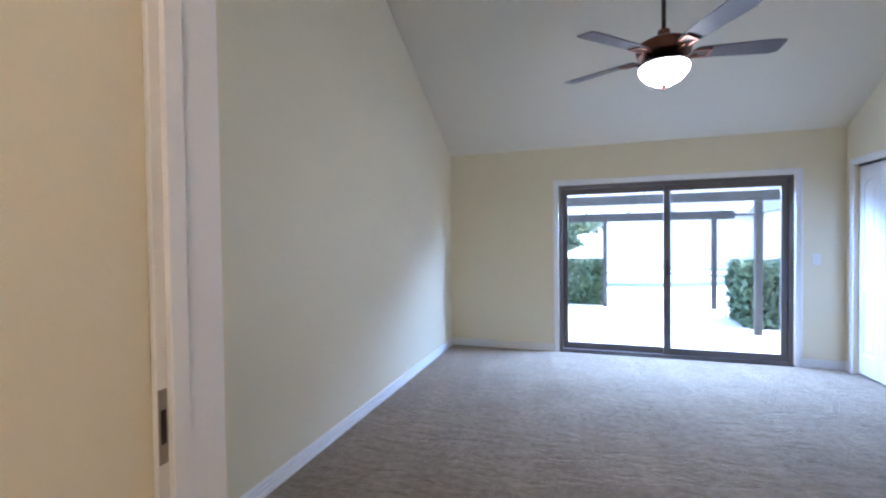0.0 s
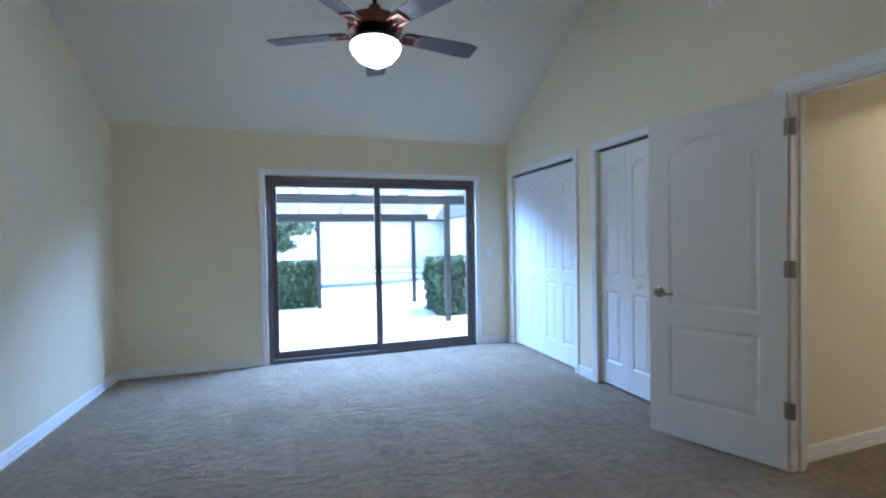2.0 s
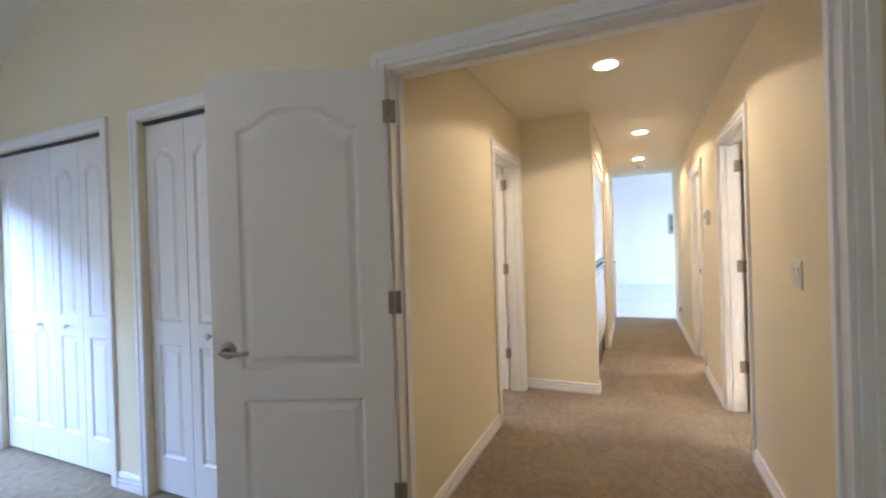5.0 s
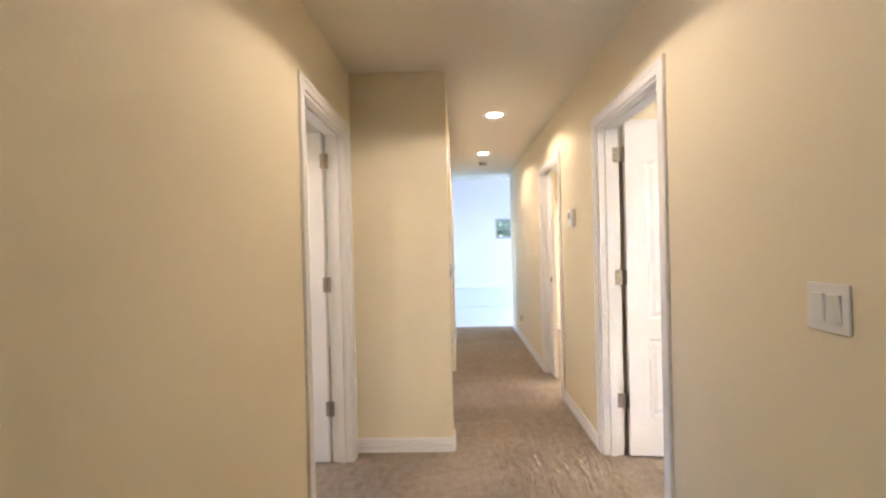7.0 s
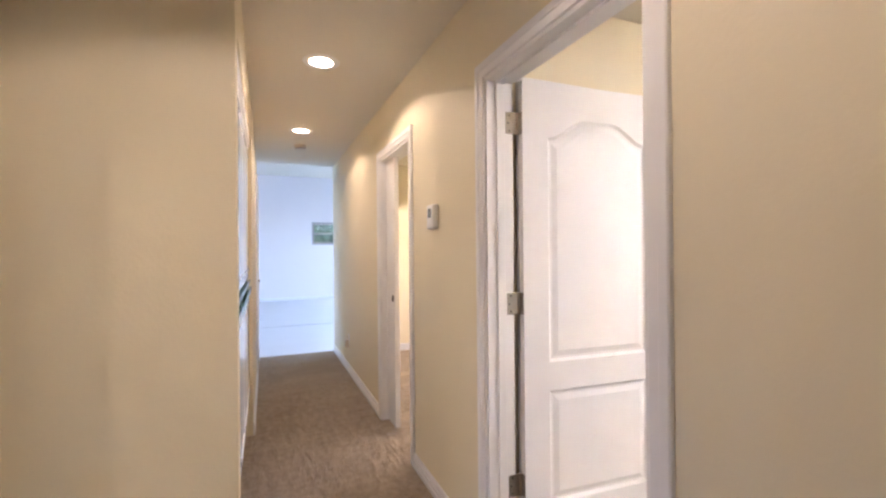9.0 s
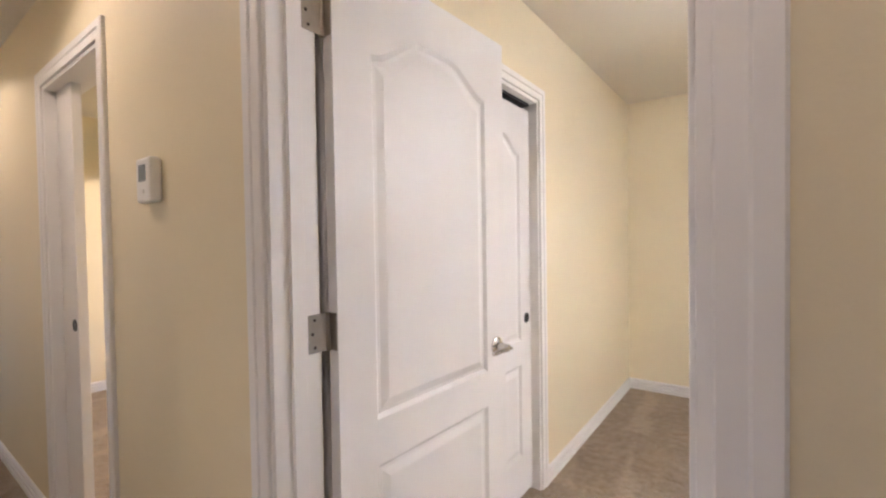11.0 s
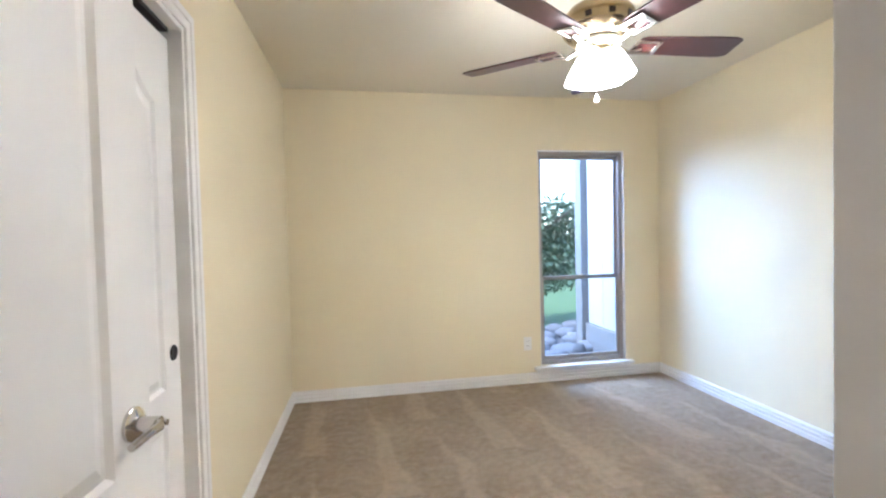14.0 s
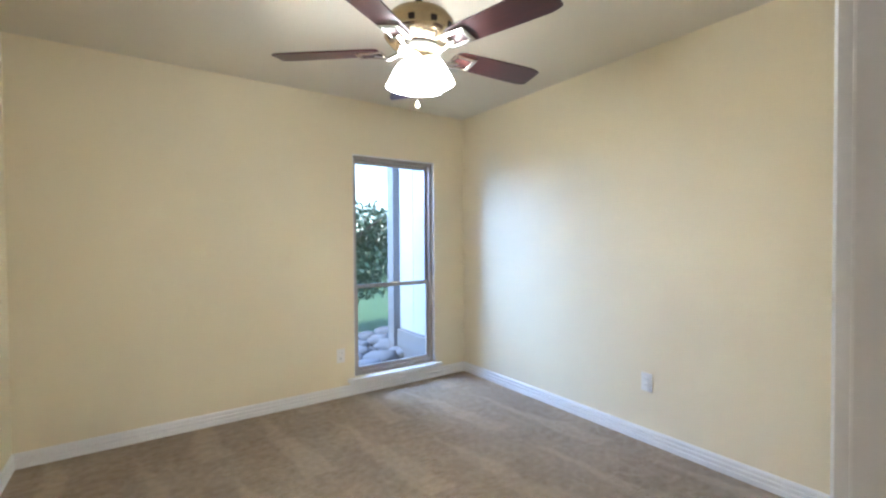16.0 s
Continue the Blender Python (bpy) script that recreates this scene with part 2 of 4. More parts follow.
def tube(points, radius, n=10, bm=None, taper=1.0):
    """A round bar along a line of points."""
    bm = bm or bmesh.new()
    pts = [Vector(p) for p in points]
    rings = []
    for i, p in enumerate(pts):
        d = (pts[min(i + 1, len(pts) - 1)] - pts[max(i - 1, 0)]).normalized()
        q = d.to_track_quat("Z", "Y")
        r = radius * (1 + (taper - 1) * i / max(1, len(pts) - 1))
        rings.append([bm.verts.new(p + q @ Vector((r * math.cos(2 * math.pi * k / n), r * math.sin(2 * math.pi * k / n), 0))) for k in range(n)])
    for a, b in zip(rings, rings[1:]):
        for k in range(n):
            bm.faces.new((a[k], a[(k + 1) % n], b[(k + 1) % n], b[k]))
    bm.faces.new(rings[0][::-1])
    bm.faces.new(rings[-1])
    bmesh.ops.recalc_face_normals(bm, faces=bm.faces)
    return bm


def mesh_object(name, bm, mat, smooth=False):
    me = bpy.data.meshes.new(name)
    if smooth:
        for f in bm.faces:
            f.smooth = True
        for e in bm.edges:
            if len(e.link_faces) == 2 and e.calc_face_angle(0) > 0.7:
                e.smooth = False
    bm.to_mesh(me)
    bm.free()
    me.materials.append(mat)
    return new(name, me)


def thing(name, m, label, category, group="", kind=""):
    ob = new(name)
    ob.empty_display_size = 0.1
    ob.matrix_world = m
    return tagged(ob, label, category, group, kind)


def part(name, bm, mat, parent, label="", smooth=False, at=None):
    ob = mesh_object(name, bm, mat, smooth)
    ob.parent = parent
    if at is not None:
        ob.matrix_basis = at
    return tagged(ob, label)


def structure(name, bm, mat, label="", smooth=False):
    return tagged(mesh_object(name, bm, mat, smooth), label, kind="structure")


def wall_x(bm, y0, y1, a, b, top, gaps=()):
    """A wall along x from a to b, between y0 and y1, with gaps (from, to, bottom, top) through it."""
    at = a
    for g0, g1, z0, z1 in sorted(gaps):
        if g0 > at:
            box(bm, at, y0, 0, g0, y1, top)
        if z0 > 0:
            box(bm, g0, y0, 0, g1, y1, z0)
        if z1 < top:
            box(bm, g0, y0, z1, g1, y1, top)
        at = g1
    if at < b:
        box(bm, at, y0, 0, b, y1, top)
    return bm


def wall_y(bm, x0, x1, a, b, top, gaps=()):
    at = a
    for g0, g1, z0, z1 in sorted(gaps):
        if g0 > at:
            box(bm, x0, at, 0, x1, g0, top)
        if z0 > 0:
            box(bm, x0, g0, 0, x1, g1, z0)
        if z1 < top:
            box(bm, x0, g0, z1, x1, g1, top)
        at = g1
    if at < b:
        box(bm, x0, at, 0, x1, b, top)
    return bm


def gable(bm, x0, x1, y0, y1, z, ym, zm):
    vs = [[bm.verts.new((x, y, h)) for y, h in ((y0, z), (y1, z), (ym, zm))] for x in (x0, x1)]
    bm.faces.new(vs[0])
    bm.faces.new(vs[1])
    for i in range(3):
        j = (i + 1) % 3
        bm.faces.new((vs[0][i], vs[0][j], vs[1][j], vs[1][i]))
    bmesh.ops.recalc_face_normals(bm, faces=bm.faces)
    return bm


# ---- the plan ----
W, E, N, S = -1.49, 2.63, 5.28, 0.50       # bedroom walls
RIDGE_Y, RIDGE_Z, EAVE = 2.89, 3.73, 2.43
HL, HR, HC = 2.06, 0.525, 2.41             # hall walls and ceiling
FACE, NARROW, HEND = 5.05, 1.445, 9.25
RW, RE, RS, RN, RC = 1.86, 5.045, -2.90, 0.405, 2.43   # small bedroom
DOOR_H = 2.02

structure("floor", boxes((W - 0.2, 0.46, -0.15, HEND, N + 0.06, 0.0), (W - 0.2, -1.8, -0.15, RW - 0.12, 0.46, 0.0)), CARPET, "beige cut-pile carpet")
structure("floor_room", boxes((RW - 0.12, RS - 0.15, -0.15, HEND, 0.46, 0.0)), MARKED, "beige cut-pile carpet with vacuum marks")
structure("floor_living", boxes((11.5, -3.2, -0.15, 15.8, 5, 0.0)), TILE, "pale raised tile floor beyond the hall")
structure("wall_west", gable(wall_y(bmesh.new(), W - 0.15, W, -1.6, N + 0.15, EAVE), W - 0.15, W, S - 0.12, N + 0.15, EAVE, RIDGE_Y, RIDGE_Z + 0.02), CREAM, "cream textured gable wall")
structure("wall_north", wall_x(bmesh.new(), N, N + 0.15, W, E + 0.9, EAVE + 0.02, [(-0.15, 2.205, 0, 1.985)]), CREAM, "cream wall with a sliding patio door")
structure("wall_closets", gable(wall_y(bmesh.new(), E, E + 0.12, S, N, EAVE, [(0.60, 2.02, 0, DOOR_H), (2.945, 3.575, 0, 2.03), (3.90, 5.145, 0, 2.03)]), E, E + 0.12, S - 0.12, N + 0.15, EAVE, RIDGE_Y, RIDGE_Z + 0.02), CREAM, "cream gable wall with closet openings")
structure("wall_south", wall_x(bmesh.new(), S - 0.12, S, W, 1.85, EAVE + 0.02, [(-0.461, 0.60, 0, 2.05)]), CREAM, "cream wall with a doorway")
structure("wall_south_end", boxes((1.85, S - 0.09, 0, E, S, EAVE)), CREAM, "cream wall beside the hall opening")
bm = bmesh.new()
for y0, z0, y1, z1 in ((S - 0.3, EAVE - 0.16, RIDGE_Y, RIDGE_Z), (RIDGE_Y, RIDGE_Z, N + 0.2, EAVE - 0.11)):
    a = [bm.verts.new((x, y, z)) for x, y, z in ((W - 0.1, y0, z0), (E + 0.1, y0, z0), (E + 0.1, y1, z1), (W - 0.1, y1, z1))]
    b = [bm.verts.new(v.co + Vector((0, 0, 0.15))) for v in a]
    bm.faces.new(a)
    bm.faces.new(b)
    for i in range(4):
        bm.faces.new((a[i], a[(i + 1) % 4], b[(i + 1) % 4], b[i]))
bmesh.ops.recalc_face_normals(bm, faces=bm.faces)
structure("ceiling", bm, CEIL, "off-white vaulted ceiling")
# closets behind the folding doors
structure("wall_closet_back", boxes((E + 0.12, 2.18, 0, E + 0.9, 2.24, EAVE), (E + 0.75, 2.24, 0, E + 0.9, N, EAVE), (E + 0.12, 3.70, 0, E + 0.75, 3.76, EAVE)), CREAM)
structure("ceiling_closet", boxes((E + 0.1, 2.2, EAVE, E + 0.9, N + 0.15, EAVE + 0.1)), CEIL)
# lobby behind the doorway where the walk begins
structure("wall_lobby", boxes((W, -1.75, 0, 1.7, -1.6, EAVE), (1.6, -1.6, 0, 1.75, S - 0.12, EAVE), (-0.75, -1.6, 0, -0.452, S - 0.124, EAVE)), CREAM)
structure("ceiling_lobby", boxes((W - 0.1, -1.75, EAVE, 1.75, S - 0.3, EAVE + 0.1)), CEIL)

# hall
structure("wall_hall_left", wall_x(bmesh.new(), HL, HL + 0.12, E + 0.12, FACE + 0.1, HC + 0.1, [(4.20, 4.93, 0, 2.01)]), CREAM, "cream hall wall with a doorway")
structure("wall_hall_face", boxes((FACE, NARROW, 0, FACE + 0.12, HL, HC + 0.05)), CREAM, "cream end wall where the hall narrows")
structure("wall_hall_right", wall_x(bmesh.new(), RN, HR, E + 0.12, HEND, HC + 0.1, [(4.172, 4.985, 0, 2.01), (5.975, 6.715, 0, 2.01)]), CREAM, "cream hall wall with two doorways")
structure("wall_hall_stub", boxes((E, RN, 0, E + 0.12, S, EAVE + 0.05)), CREAM)
structure("wall_hall_narrow", boxes((FACE + 0.12, NARROW + 0.45, 0, 6.95, NARROW + 0.55, HC + 0.1), (6.80, NARROW, 0, 6.95, NARROW + 0.45, HC + 0.1), (6.95, NARROW, 0, 8.28, NARROW + 0.12, HC + 0.1),
                                    (8.28, NARROW, 2.05, 9.1, NARROW + 0.12, HC + 0.1), (9.1, NARROW, 0, HEND, NARROW + 0.12, HC + 0.1), (5.17, NARROW, 2.12, 6.80, NARROW + 0.45, HC + 0.1)), CREAM)
CANS = [(4.056, 1.265), (6.016, 1.045), (7.567, 1.045)]
bm = bmesh.new()
xs = [E + 0.12] + [c for x, y in CANS for c in (x - 0.072, x + 0.072)] + [HEND]
for i in range(0, len(xs), 2):
    box(bm, xs[i], HR, HC, xs[i + 1], HL, HC + 0.12)
for x, y in CANS:
    box(bm, x - 0.072, HR, HC, x + 0.072, y - 0.072, HC + 0.12)
    box(bm, x - 0.072, y + 0.072, HC, x + 0.072, HL, HC + 0.12)
structure("ceiling_hall", bm, CEIL, "off-white flat hall ceiling")
structure("ceiling_lid", boxes((E + 0.12, HR - 0.1, HC + 0.125, HEND, HL + 0.1, HC + 0.2)), CEIL)

# small bedroom
structure("wall_room_east", wall_y(bmesh.new(), RE, RE + 0.12, RS, RN, RC + 0.1, [(-1.03, 0.28, 0, 2.0)]), CREAM, "cream wall with a sliding closet")
structure("wall_room_west", boxes((RW - 0.12, RS, 0, RW, RN, RC + 0.1)), CREAM, "plain cream wall with one socket")
# opening at 6.3 is unseen, added to let daylight into the next room
structure("wall_room_south", wall_x(bmesh.new(), RS - 0.15, RS, RW - 0.12, 9.4, RC + 0.1, [(2.198, 3.0, 0.137, 1.985), (6.3, 8.1, 0.6, 2.0)]), CREAM, "cream wall with a tall window")
structure("ceiling_room", boxes((RW - 0.12, RS - 0.1, RC, RE + 0.12, RN, RC + 0.12)), CEIL, "off-white flat ceiling")
structure("wall_closet_room", boxes((RE + 0.12, -1.10, 0, 5.75, -1.04, RC), (5.69, -1.04, 0, 5.75, RN, RC)), CREAM)
# third room, seen through the pocket door
structure("wall_third", boxes((8.9, RS, 0, 9.0, RN, RC + 0.1), (5.75, RS + 0.9, 0, 5.85, RN, RC + 0.1)), CREAM, "cream wall of the next room")
structure("ceiling_third", boxes((RE + 0.12, RS - 0.1, RC, 9.25, RN, RC + 0.12)), CEIL)
# room behind the hall's other door
# the opening is unseen, added to daylight this room
structure("wall_fourth", wall_y(wall_x(bmesh.new(), 4.6, 4.75, E + 0.9, 8.2, RC + 0.1, [(4.2, 5.8, 0.5, 2.0)]), 8.05, 8.2, NARROW + 0.55, 4.6, RC + 0.1), CREAM)
structure("floor_fourth", boxes((HEND - 5.7, N + 0.06 - 0.7, -0.15, 8.2, N + 0.07, -0.01)), CARPET)
structure("ceiling_fourth", boxes((E + 0.9, HL + 0.12, RC, 8.2, 4.75, RC + 0.1)), CEIL)
# living room beyond the hall
LX, LT = 15.65, 3.3
structure("wall_living_end", wall_y(bmesh.new(), LX, LX + 0.15, -3.3, 5.2, LT, [(-0.74, 0.18, 1.48, 2.09)]), WHITE, "pale living room wall with a window")
# side openings are unseen, added to let the sky in
structure("wall_living_side", wall_x(wall_x(bmesh.new(), -3.3, -3.15, HEND, LX, LT, [(9.9, 12.4, 0.1, 2.6), (12.9, 15.3, 0.1, 2.6)]), 5.05, 5.2, HEND, LX, LT, [(9.9, 12.4, 0.1, 2.6)]), WHITE)
structure("wall_living_back", boxes((HEND - 0.12, -3.3, 0, HEND, RN, LT), (HEND - 0.12, NARROW + 0.12, 0, HEND, 5.2, LT), (HEND - 0.12, RN, HC + 0.2, HEND, NARROW + 0.12, LT)), WHITE)
structure("ceiling_living", boxes((HEND - 0.12, -3.3, LT, LX + 0.15, 5.2, LT + 0.1)), CEIL)

# ---- trim ----
BASE = [(0, 0), (0.014, 0), (0.014, 0.026), (0.004, 0.029), (0.004, 0.036), (0.014, 0.039), (0.014, 0.053), (0.004, 0.056), (0.004, 0.062), (0.012, 0.065), (0.012, 0.078), (0.006, 0.088), (0, 0.088)]
CASE = [(0, 0), (0.010, 0), (0.012, 0.003), (0.012, 0.030), (0.016, 0.034), (0.016, 0.058), (0.012, 0.062), (0, 0.062)]


def baseboard(*runs):
    for (x0, y0), (x1, y1), out in runs:
        bm = bmesh.new()
        a = Vector((x0, y0, 0))
        b = Vector((x1, y1, 0))
        o = Vector((*out, 0))
        ra = [bm.verts.new(a + o * p + Vector((0, 0, q))) for p, q in BASE]
        rb = [bm.verts.new(b + o * p + Vector((0, 0, q))) for p, q in BASE]
        n = len(BASE)
        for i in range(n):
            bm.faces.new((ra[i], ra[(i + 1) % n], rb[(i + 1) % n], rb[i]))
        bm.faces.new(ra)
        bm.faces.new(rb)
        bmesh.ops.recalc_face_normals(bm, faces=bm.faces)
        structure("baseboard", bm, TRIM, "white grooved wooden baseboard")


baseboard(((W, S), (W, N), (1, 0)), ((W, N), (-0.215, N), (0, -1)), ((2.268, N), (E, N), (0, -1)), ((E, 5.205), (E, N), (-1, 0)), ((E, 3.64), (E, 3.835), (-1, 0)), ((E, 2.085), (E, 2.88), (-1, 0)),
          ((E + 0.12, HL), (4.135, HL), (0, -1)), ((FACE, NARROW), (FACE, HL), (-1, 0)), ((FACE, NARROW), (FACE + 0.13, NARROW), (0, -1)), ((E + 0.12, HR), (4.125, HR), (0, 1)), ((5.047, HR), (5.91, HR), (0, 1)),
          ((6.78, HR), (HEND, HR), (0, 1)), ((6.80, NARROW), (8.21, NARROW), (0, -1)), ((RW, RS), (RE, RS), (0, 1)), ((RW, RS), (RW, RN), (1, 0)), ((RE, RS), (RE, -1.095), (-1, 0)), ((8.9, RS), (8.9, RN), (-1, 0)),
          ((5.2, RS), (8.9, RS), (0, 1)), ((LX, -3.1), (LX, 5.0), (-1, 0)))


def casing(axis, wall, out, a, b, top, bottom=0.0):
    """Moulded casing round an opening from a to b in a wall at the given place; out is +1 or -1."""
    bm = bmesh.new()

    def run(p, q, inward):
        # p, q: (along, z); inward: unit vector (along, z) from the opening's edge outwards
        ra, rb = [], []
        for end, ring in ((p, ra), (q, rb)):
            for d, w in CASE:
                along, z = end[0] + inward[0] * w + end[2] * w * inward[1], end[1] + inward[1] * w + end[2] * w * abs(inward[0])
                off = wall + out * d
                ring.append(bm.verts.new((along, off, z) if axis == "x" else (off, along, z)))
        n = len(CASE)
        for i in range(n):
            bm.faces.new((ra[i], ra[(i + 1) % n], rb[(i + 1) % n], rb[i]))
        bm.faces.new(ra)
        bm.faces.new(rb)

    run((a, bottom, 0), (a, top, 1), (-1, 0))
    run((b, bottom, 0), (b, top, 1), (1, 0))
    run((a, top, -1), (b, top, 1), (0, 1))
    bmesh.ops.recalc_face_normals(bm, faces=bm.faces)
    return structure("trim", bm, TRIM, "white moulded wooden casing")


def jamb(axis, w0, w1, a, b, top, stop=None, mat=None):
    """Lining boards of an opening through a wall from w0 to w1, with a door stop."""
    t = 0.016
    rows = [(a, w0, 0, a + t, w1, top), (b - t, w0, 0, b, w1, top), (a + t, w0, top - t, b - t, w1, top)]
    if stop:
        s0, s1 = stop
        rows += [(a + t, s0, 0, a + t + 0.011, s1, top - t), (b - t - 0.011, s0, 0, b - t, s1, top - t), (a + t + 0.011, s0, top - t - 0.011, b - t - 0.011, s1, top - t)]
    if axis == "y":
        rows = [(r[1], r[0], r[2], r[4], r[3], r[5]) for r in rows]
    return structure("trim", boxes(*rows, bevel=0.0015), mat or TRIM, "white painted door lining")


casing("x", N, -1, -0.15, 2.205, 1.985)
casing("y", E, -1, 0.60, 2.02, DOOR_H)
jamb("y", E - 0.002, E + 0.122, 0.60, 2.02, DOOR_H, (E + 0.055, E + 0.09))
casing("y", E, -1, 2.945, 3.575, 2.03)
casing("y", E, -1, 3.90, 5.145, 2.03)
casing("x", HL, -1, 4.20, 4.93, 2.01)
jamb("x", HL - 0.002, HL + 0.122, 4.20, 4.93, 2.01, (HL + 0.04, HL + 0.075))
casing("x", HR, 1, 4.172, 4.985, 2.01)
casing("x", RN, -1, 4.172, 4.985, 2.01)
jamb("x", RN - 0.002, HR + 0.002, 4.172, 4.985, 2.01, (RN + 0.045, RN + 0.08))
casing("x", HR, 1, 5.975, 6.715, 2.01)
jamb("x", RN - 0.002, HR + 0.002, 5.975, 6.715, 2.01)
casing("y", RE, -1, -1.03, 0.28, 2.0)
jamb("y", RE - 0.002, RE + 0.122, -1.03, 0.28, 2.0)
casing("x", NARROW, -1, 8.28, 9.1, 2.05)
jamb("x", S - 0.122, S + 0.002, -0.461, 0.60, 2.05, (S - 0.105, S - 0.075))
strike = thing("strike_plate", pose(-0.4455, 0.386, 1.03), "dark bronze strike plate let into a white door jamb", "strike plate")
part("plate", boxes((0, -0.007, 0, 0.0025, 0.007, 0.11), bevel=0.001), STEEL, strike)
# dark raised box, stands in for the shade in the hole
part("bolt_hole", boxes((0.0022, -0.004, 0.03, 0.0032, 0.004, 0.08)), BLACKENED, strike)


# ---- doors ----
def outline(x0, x1, z0, z1, rise, d=0.0, n=14):
    """A panel's outline, its top swept up to the middle, drawn in by d."""
    pts = [(x0 + d, z0 + d), (x1 - d, z0 + d)]
    for i in range(n + 1):
        u = 1 - 2 * i / n
        k = min(1, max(0, (1 - abs(u)) / 0.72))
        pts.append(((x0 + x1) / 2 + u * (x1 - x0 - 2 * d) / 2, z1 - d + rise * k * k * (3 - 2 * k)))
    return pts


def panel_mesh(x0, x1, z0, z1, rise, y, face, n=14):
    bm = bmesh.new()
    rings = []
    for d, depth in ((0, 0), (0.012, 0.009), (0.022, 0.009), (0.045, 0.002)):
        rings.append([bm.verts.new((x, y - face * depth, z)) for x, z in outline(x0, x1, z0, z1, rise, d, n)])
    for a, b in zip(rings, rings[1:]):
        for i in range(len(a)):
            j = (i + 1) % len(a)
            bm.faces.new((a[i], a[j], b[j], b[i]))
    bm.faces.new(rings[-1])
    bmesh.ops.recalc_face_normals(bm, faces=bm.faces)
    return bm


def leaf_body(w, h, th, stile, zs, rise, n=14):
    """A moulded door leaf, hinge edge at x = 0, from y = 0 to y = th; zs: lower panel and upper panel heights."""
    bm = bmesh.new()
    for y in (0, th):
        def quad(*pts):
            bm.faces.new([bm.verts.new((px, y, pz)) for px, pz in pts])
        quad((0, 0), (stile, 0), (stile, h), (0, h))
        quad((w - stile, 0), (w, 0), (w, h), (w - stile, h))
        quad((stile, 0), (w - stile, 0), (w - stile, zs[0]), (stile, zs[0]))
        quad((stile, zs[1]), (w - stile, zs[1]), (w - stile, zs[2]), (stile, zs[2]))
        top = outline(stile, w - stile, zs[2], zs[3], rise, 0, n)[2:]
        for a, b in zip(top, top[1:]):
            quad(a, b, (b[0], h), (a[0], h))
    for a, b in (((0, 0), (w, 0)), ((w, 0), (w, h)), ((w, h), (0, h)), ((0, h), (0, 0))):
        bm.faces.new([bm.verts.new(c) for c in ((a[0], 0, a[1]), (b[0], 0, b[1]), (b[0], th, b[1]), (a[0], th, a[1]))])
    bmesh.ops.remove_doubles(bm, verts=bm.verts, dist=0.0004)
    bmesh.ops.recalc_face_normals(bm, faces=bm.faces)
    return bm


def panels_of(parent, w, th, stile, zs, rise):
    for y, face in ((0, -1), (th, 1)):
        part("panel", panel_mesh(stile, w - stile, zs[0], zs[1], 0, y, face, 2), DOOR, parent)
        part("panel", panel_mesh(stile, w - stile, zs[2], zs[3], rise, y, face), DOOR, parent)


def lever(parent, x, y, z, face, way, mat):
    """A lever handle: round rose, neck and a swept lever."""
    rose = part("handle", lathe([(0, 0), (0.033, 0), (0.033, 0.006), (0.028, 0.010), (0.014, 0.012), (0.012, 0.052), (0, 0.054)], 28), mat, parent, "satin nickel lever handle", True,
                Matrix.Translation((x, y, z)) @ Euler((radians(-90 * face), 0, 0)).to_matrix().to_4x4())
    bm = tube([(0, 0, 0.048), (way * 0.02, 0, 0.058), (way * 0.06, 0.004, 0.061), (way * 0.105, 0.0, 0.057)], 0.0105, 12, taper=0.7)
    part("lever", bm, mat, rose, smooth=True)
    part("key_button", lathe([(0, 0.058), (0.006, 0.058), (0.006, 0.064), (0, 0.065)], 12), mat, rose, smooth=True)


def hinges(parent, y, mat, side):
    """Three butt hinges at the hinge edge: two plates and a knuckle each."""
    for z in (0.325, 1.075, 1.82):
        h = part("hinge", boxes((-0.026, y - 0.002, z - 0.045, -0.001, y + 0.002, z + 0.045), (0.001, y - 0.002 , z - 0.045, 0.024, y + 0.002, z + 0.045), bevel=0.001), mat, parent, "dull steel butt hinge")
        part("knuckle", lathe([(0, z - 0.047), (0.0065, z - 0.046), (0.0065, z + 0.046), (0, z + 0.047)], 12, at=(0, y + side * 0.004, 0)), mat, h, smooth=True)


def edge_hinges(parent, jamb_y):
    """Three butt hinges opened flat: one plate on the leaf's edge, one on the jamb, with screws and a knuckle."""
    for z in (0.325, 1.075, 1.82):
        h = part("hinge", boxes((0.0095, 0.002, z - 0.045, 0.0125, 0.033, z + 0.045), (-0.052, jamb_y - 0.002, z - 0.045, -0.002, jamb_y + 0.001, z + 0.045), bevel=0.0008), STEEL, parent, "dull steel butt hinge")
        part("knuckle", lathe([(0, z - 0.047), (0.0065, z - 0.046), (0.0065, z + 0.046), (0, z + 0.047)], 12, at=(0.003, jamb_y + 0.001, 0)), STEEL, h, smooth=True)
        for dz in (-0.032, 0.0, 0.032):
            part("screw", lathe([(0, 0), (0.004, 0), (0.003, 0.0012), (0, 0.0014)], 10), BLACKENED, h, at=pose(-0.034 - 0.006 * (dz == 0), jamb_y - 0.002, z + dz, 90))


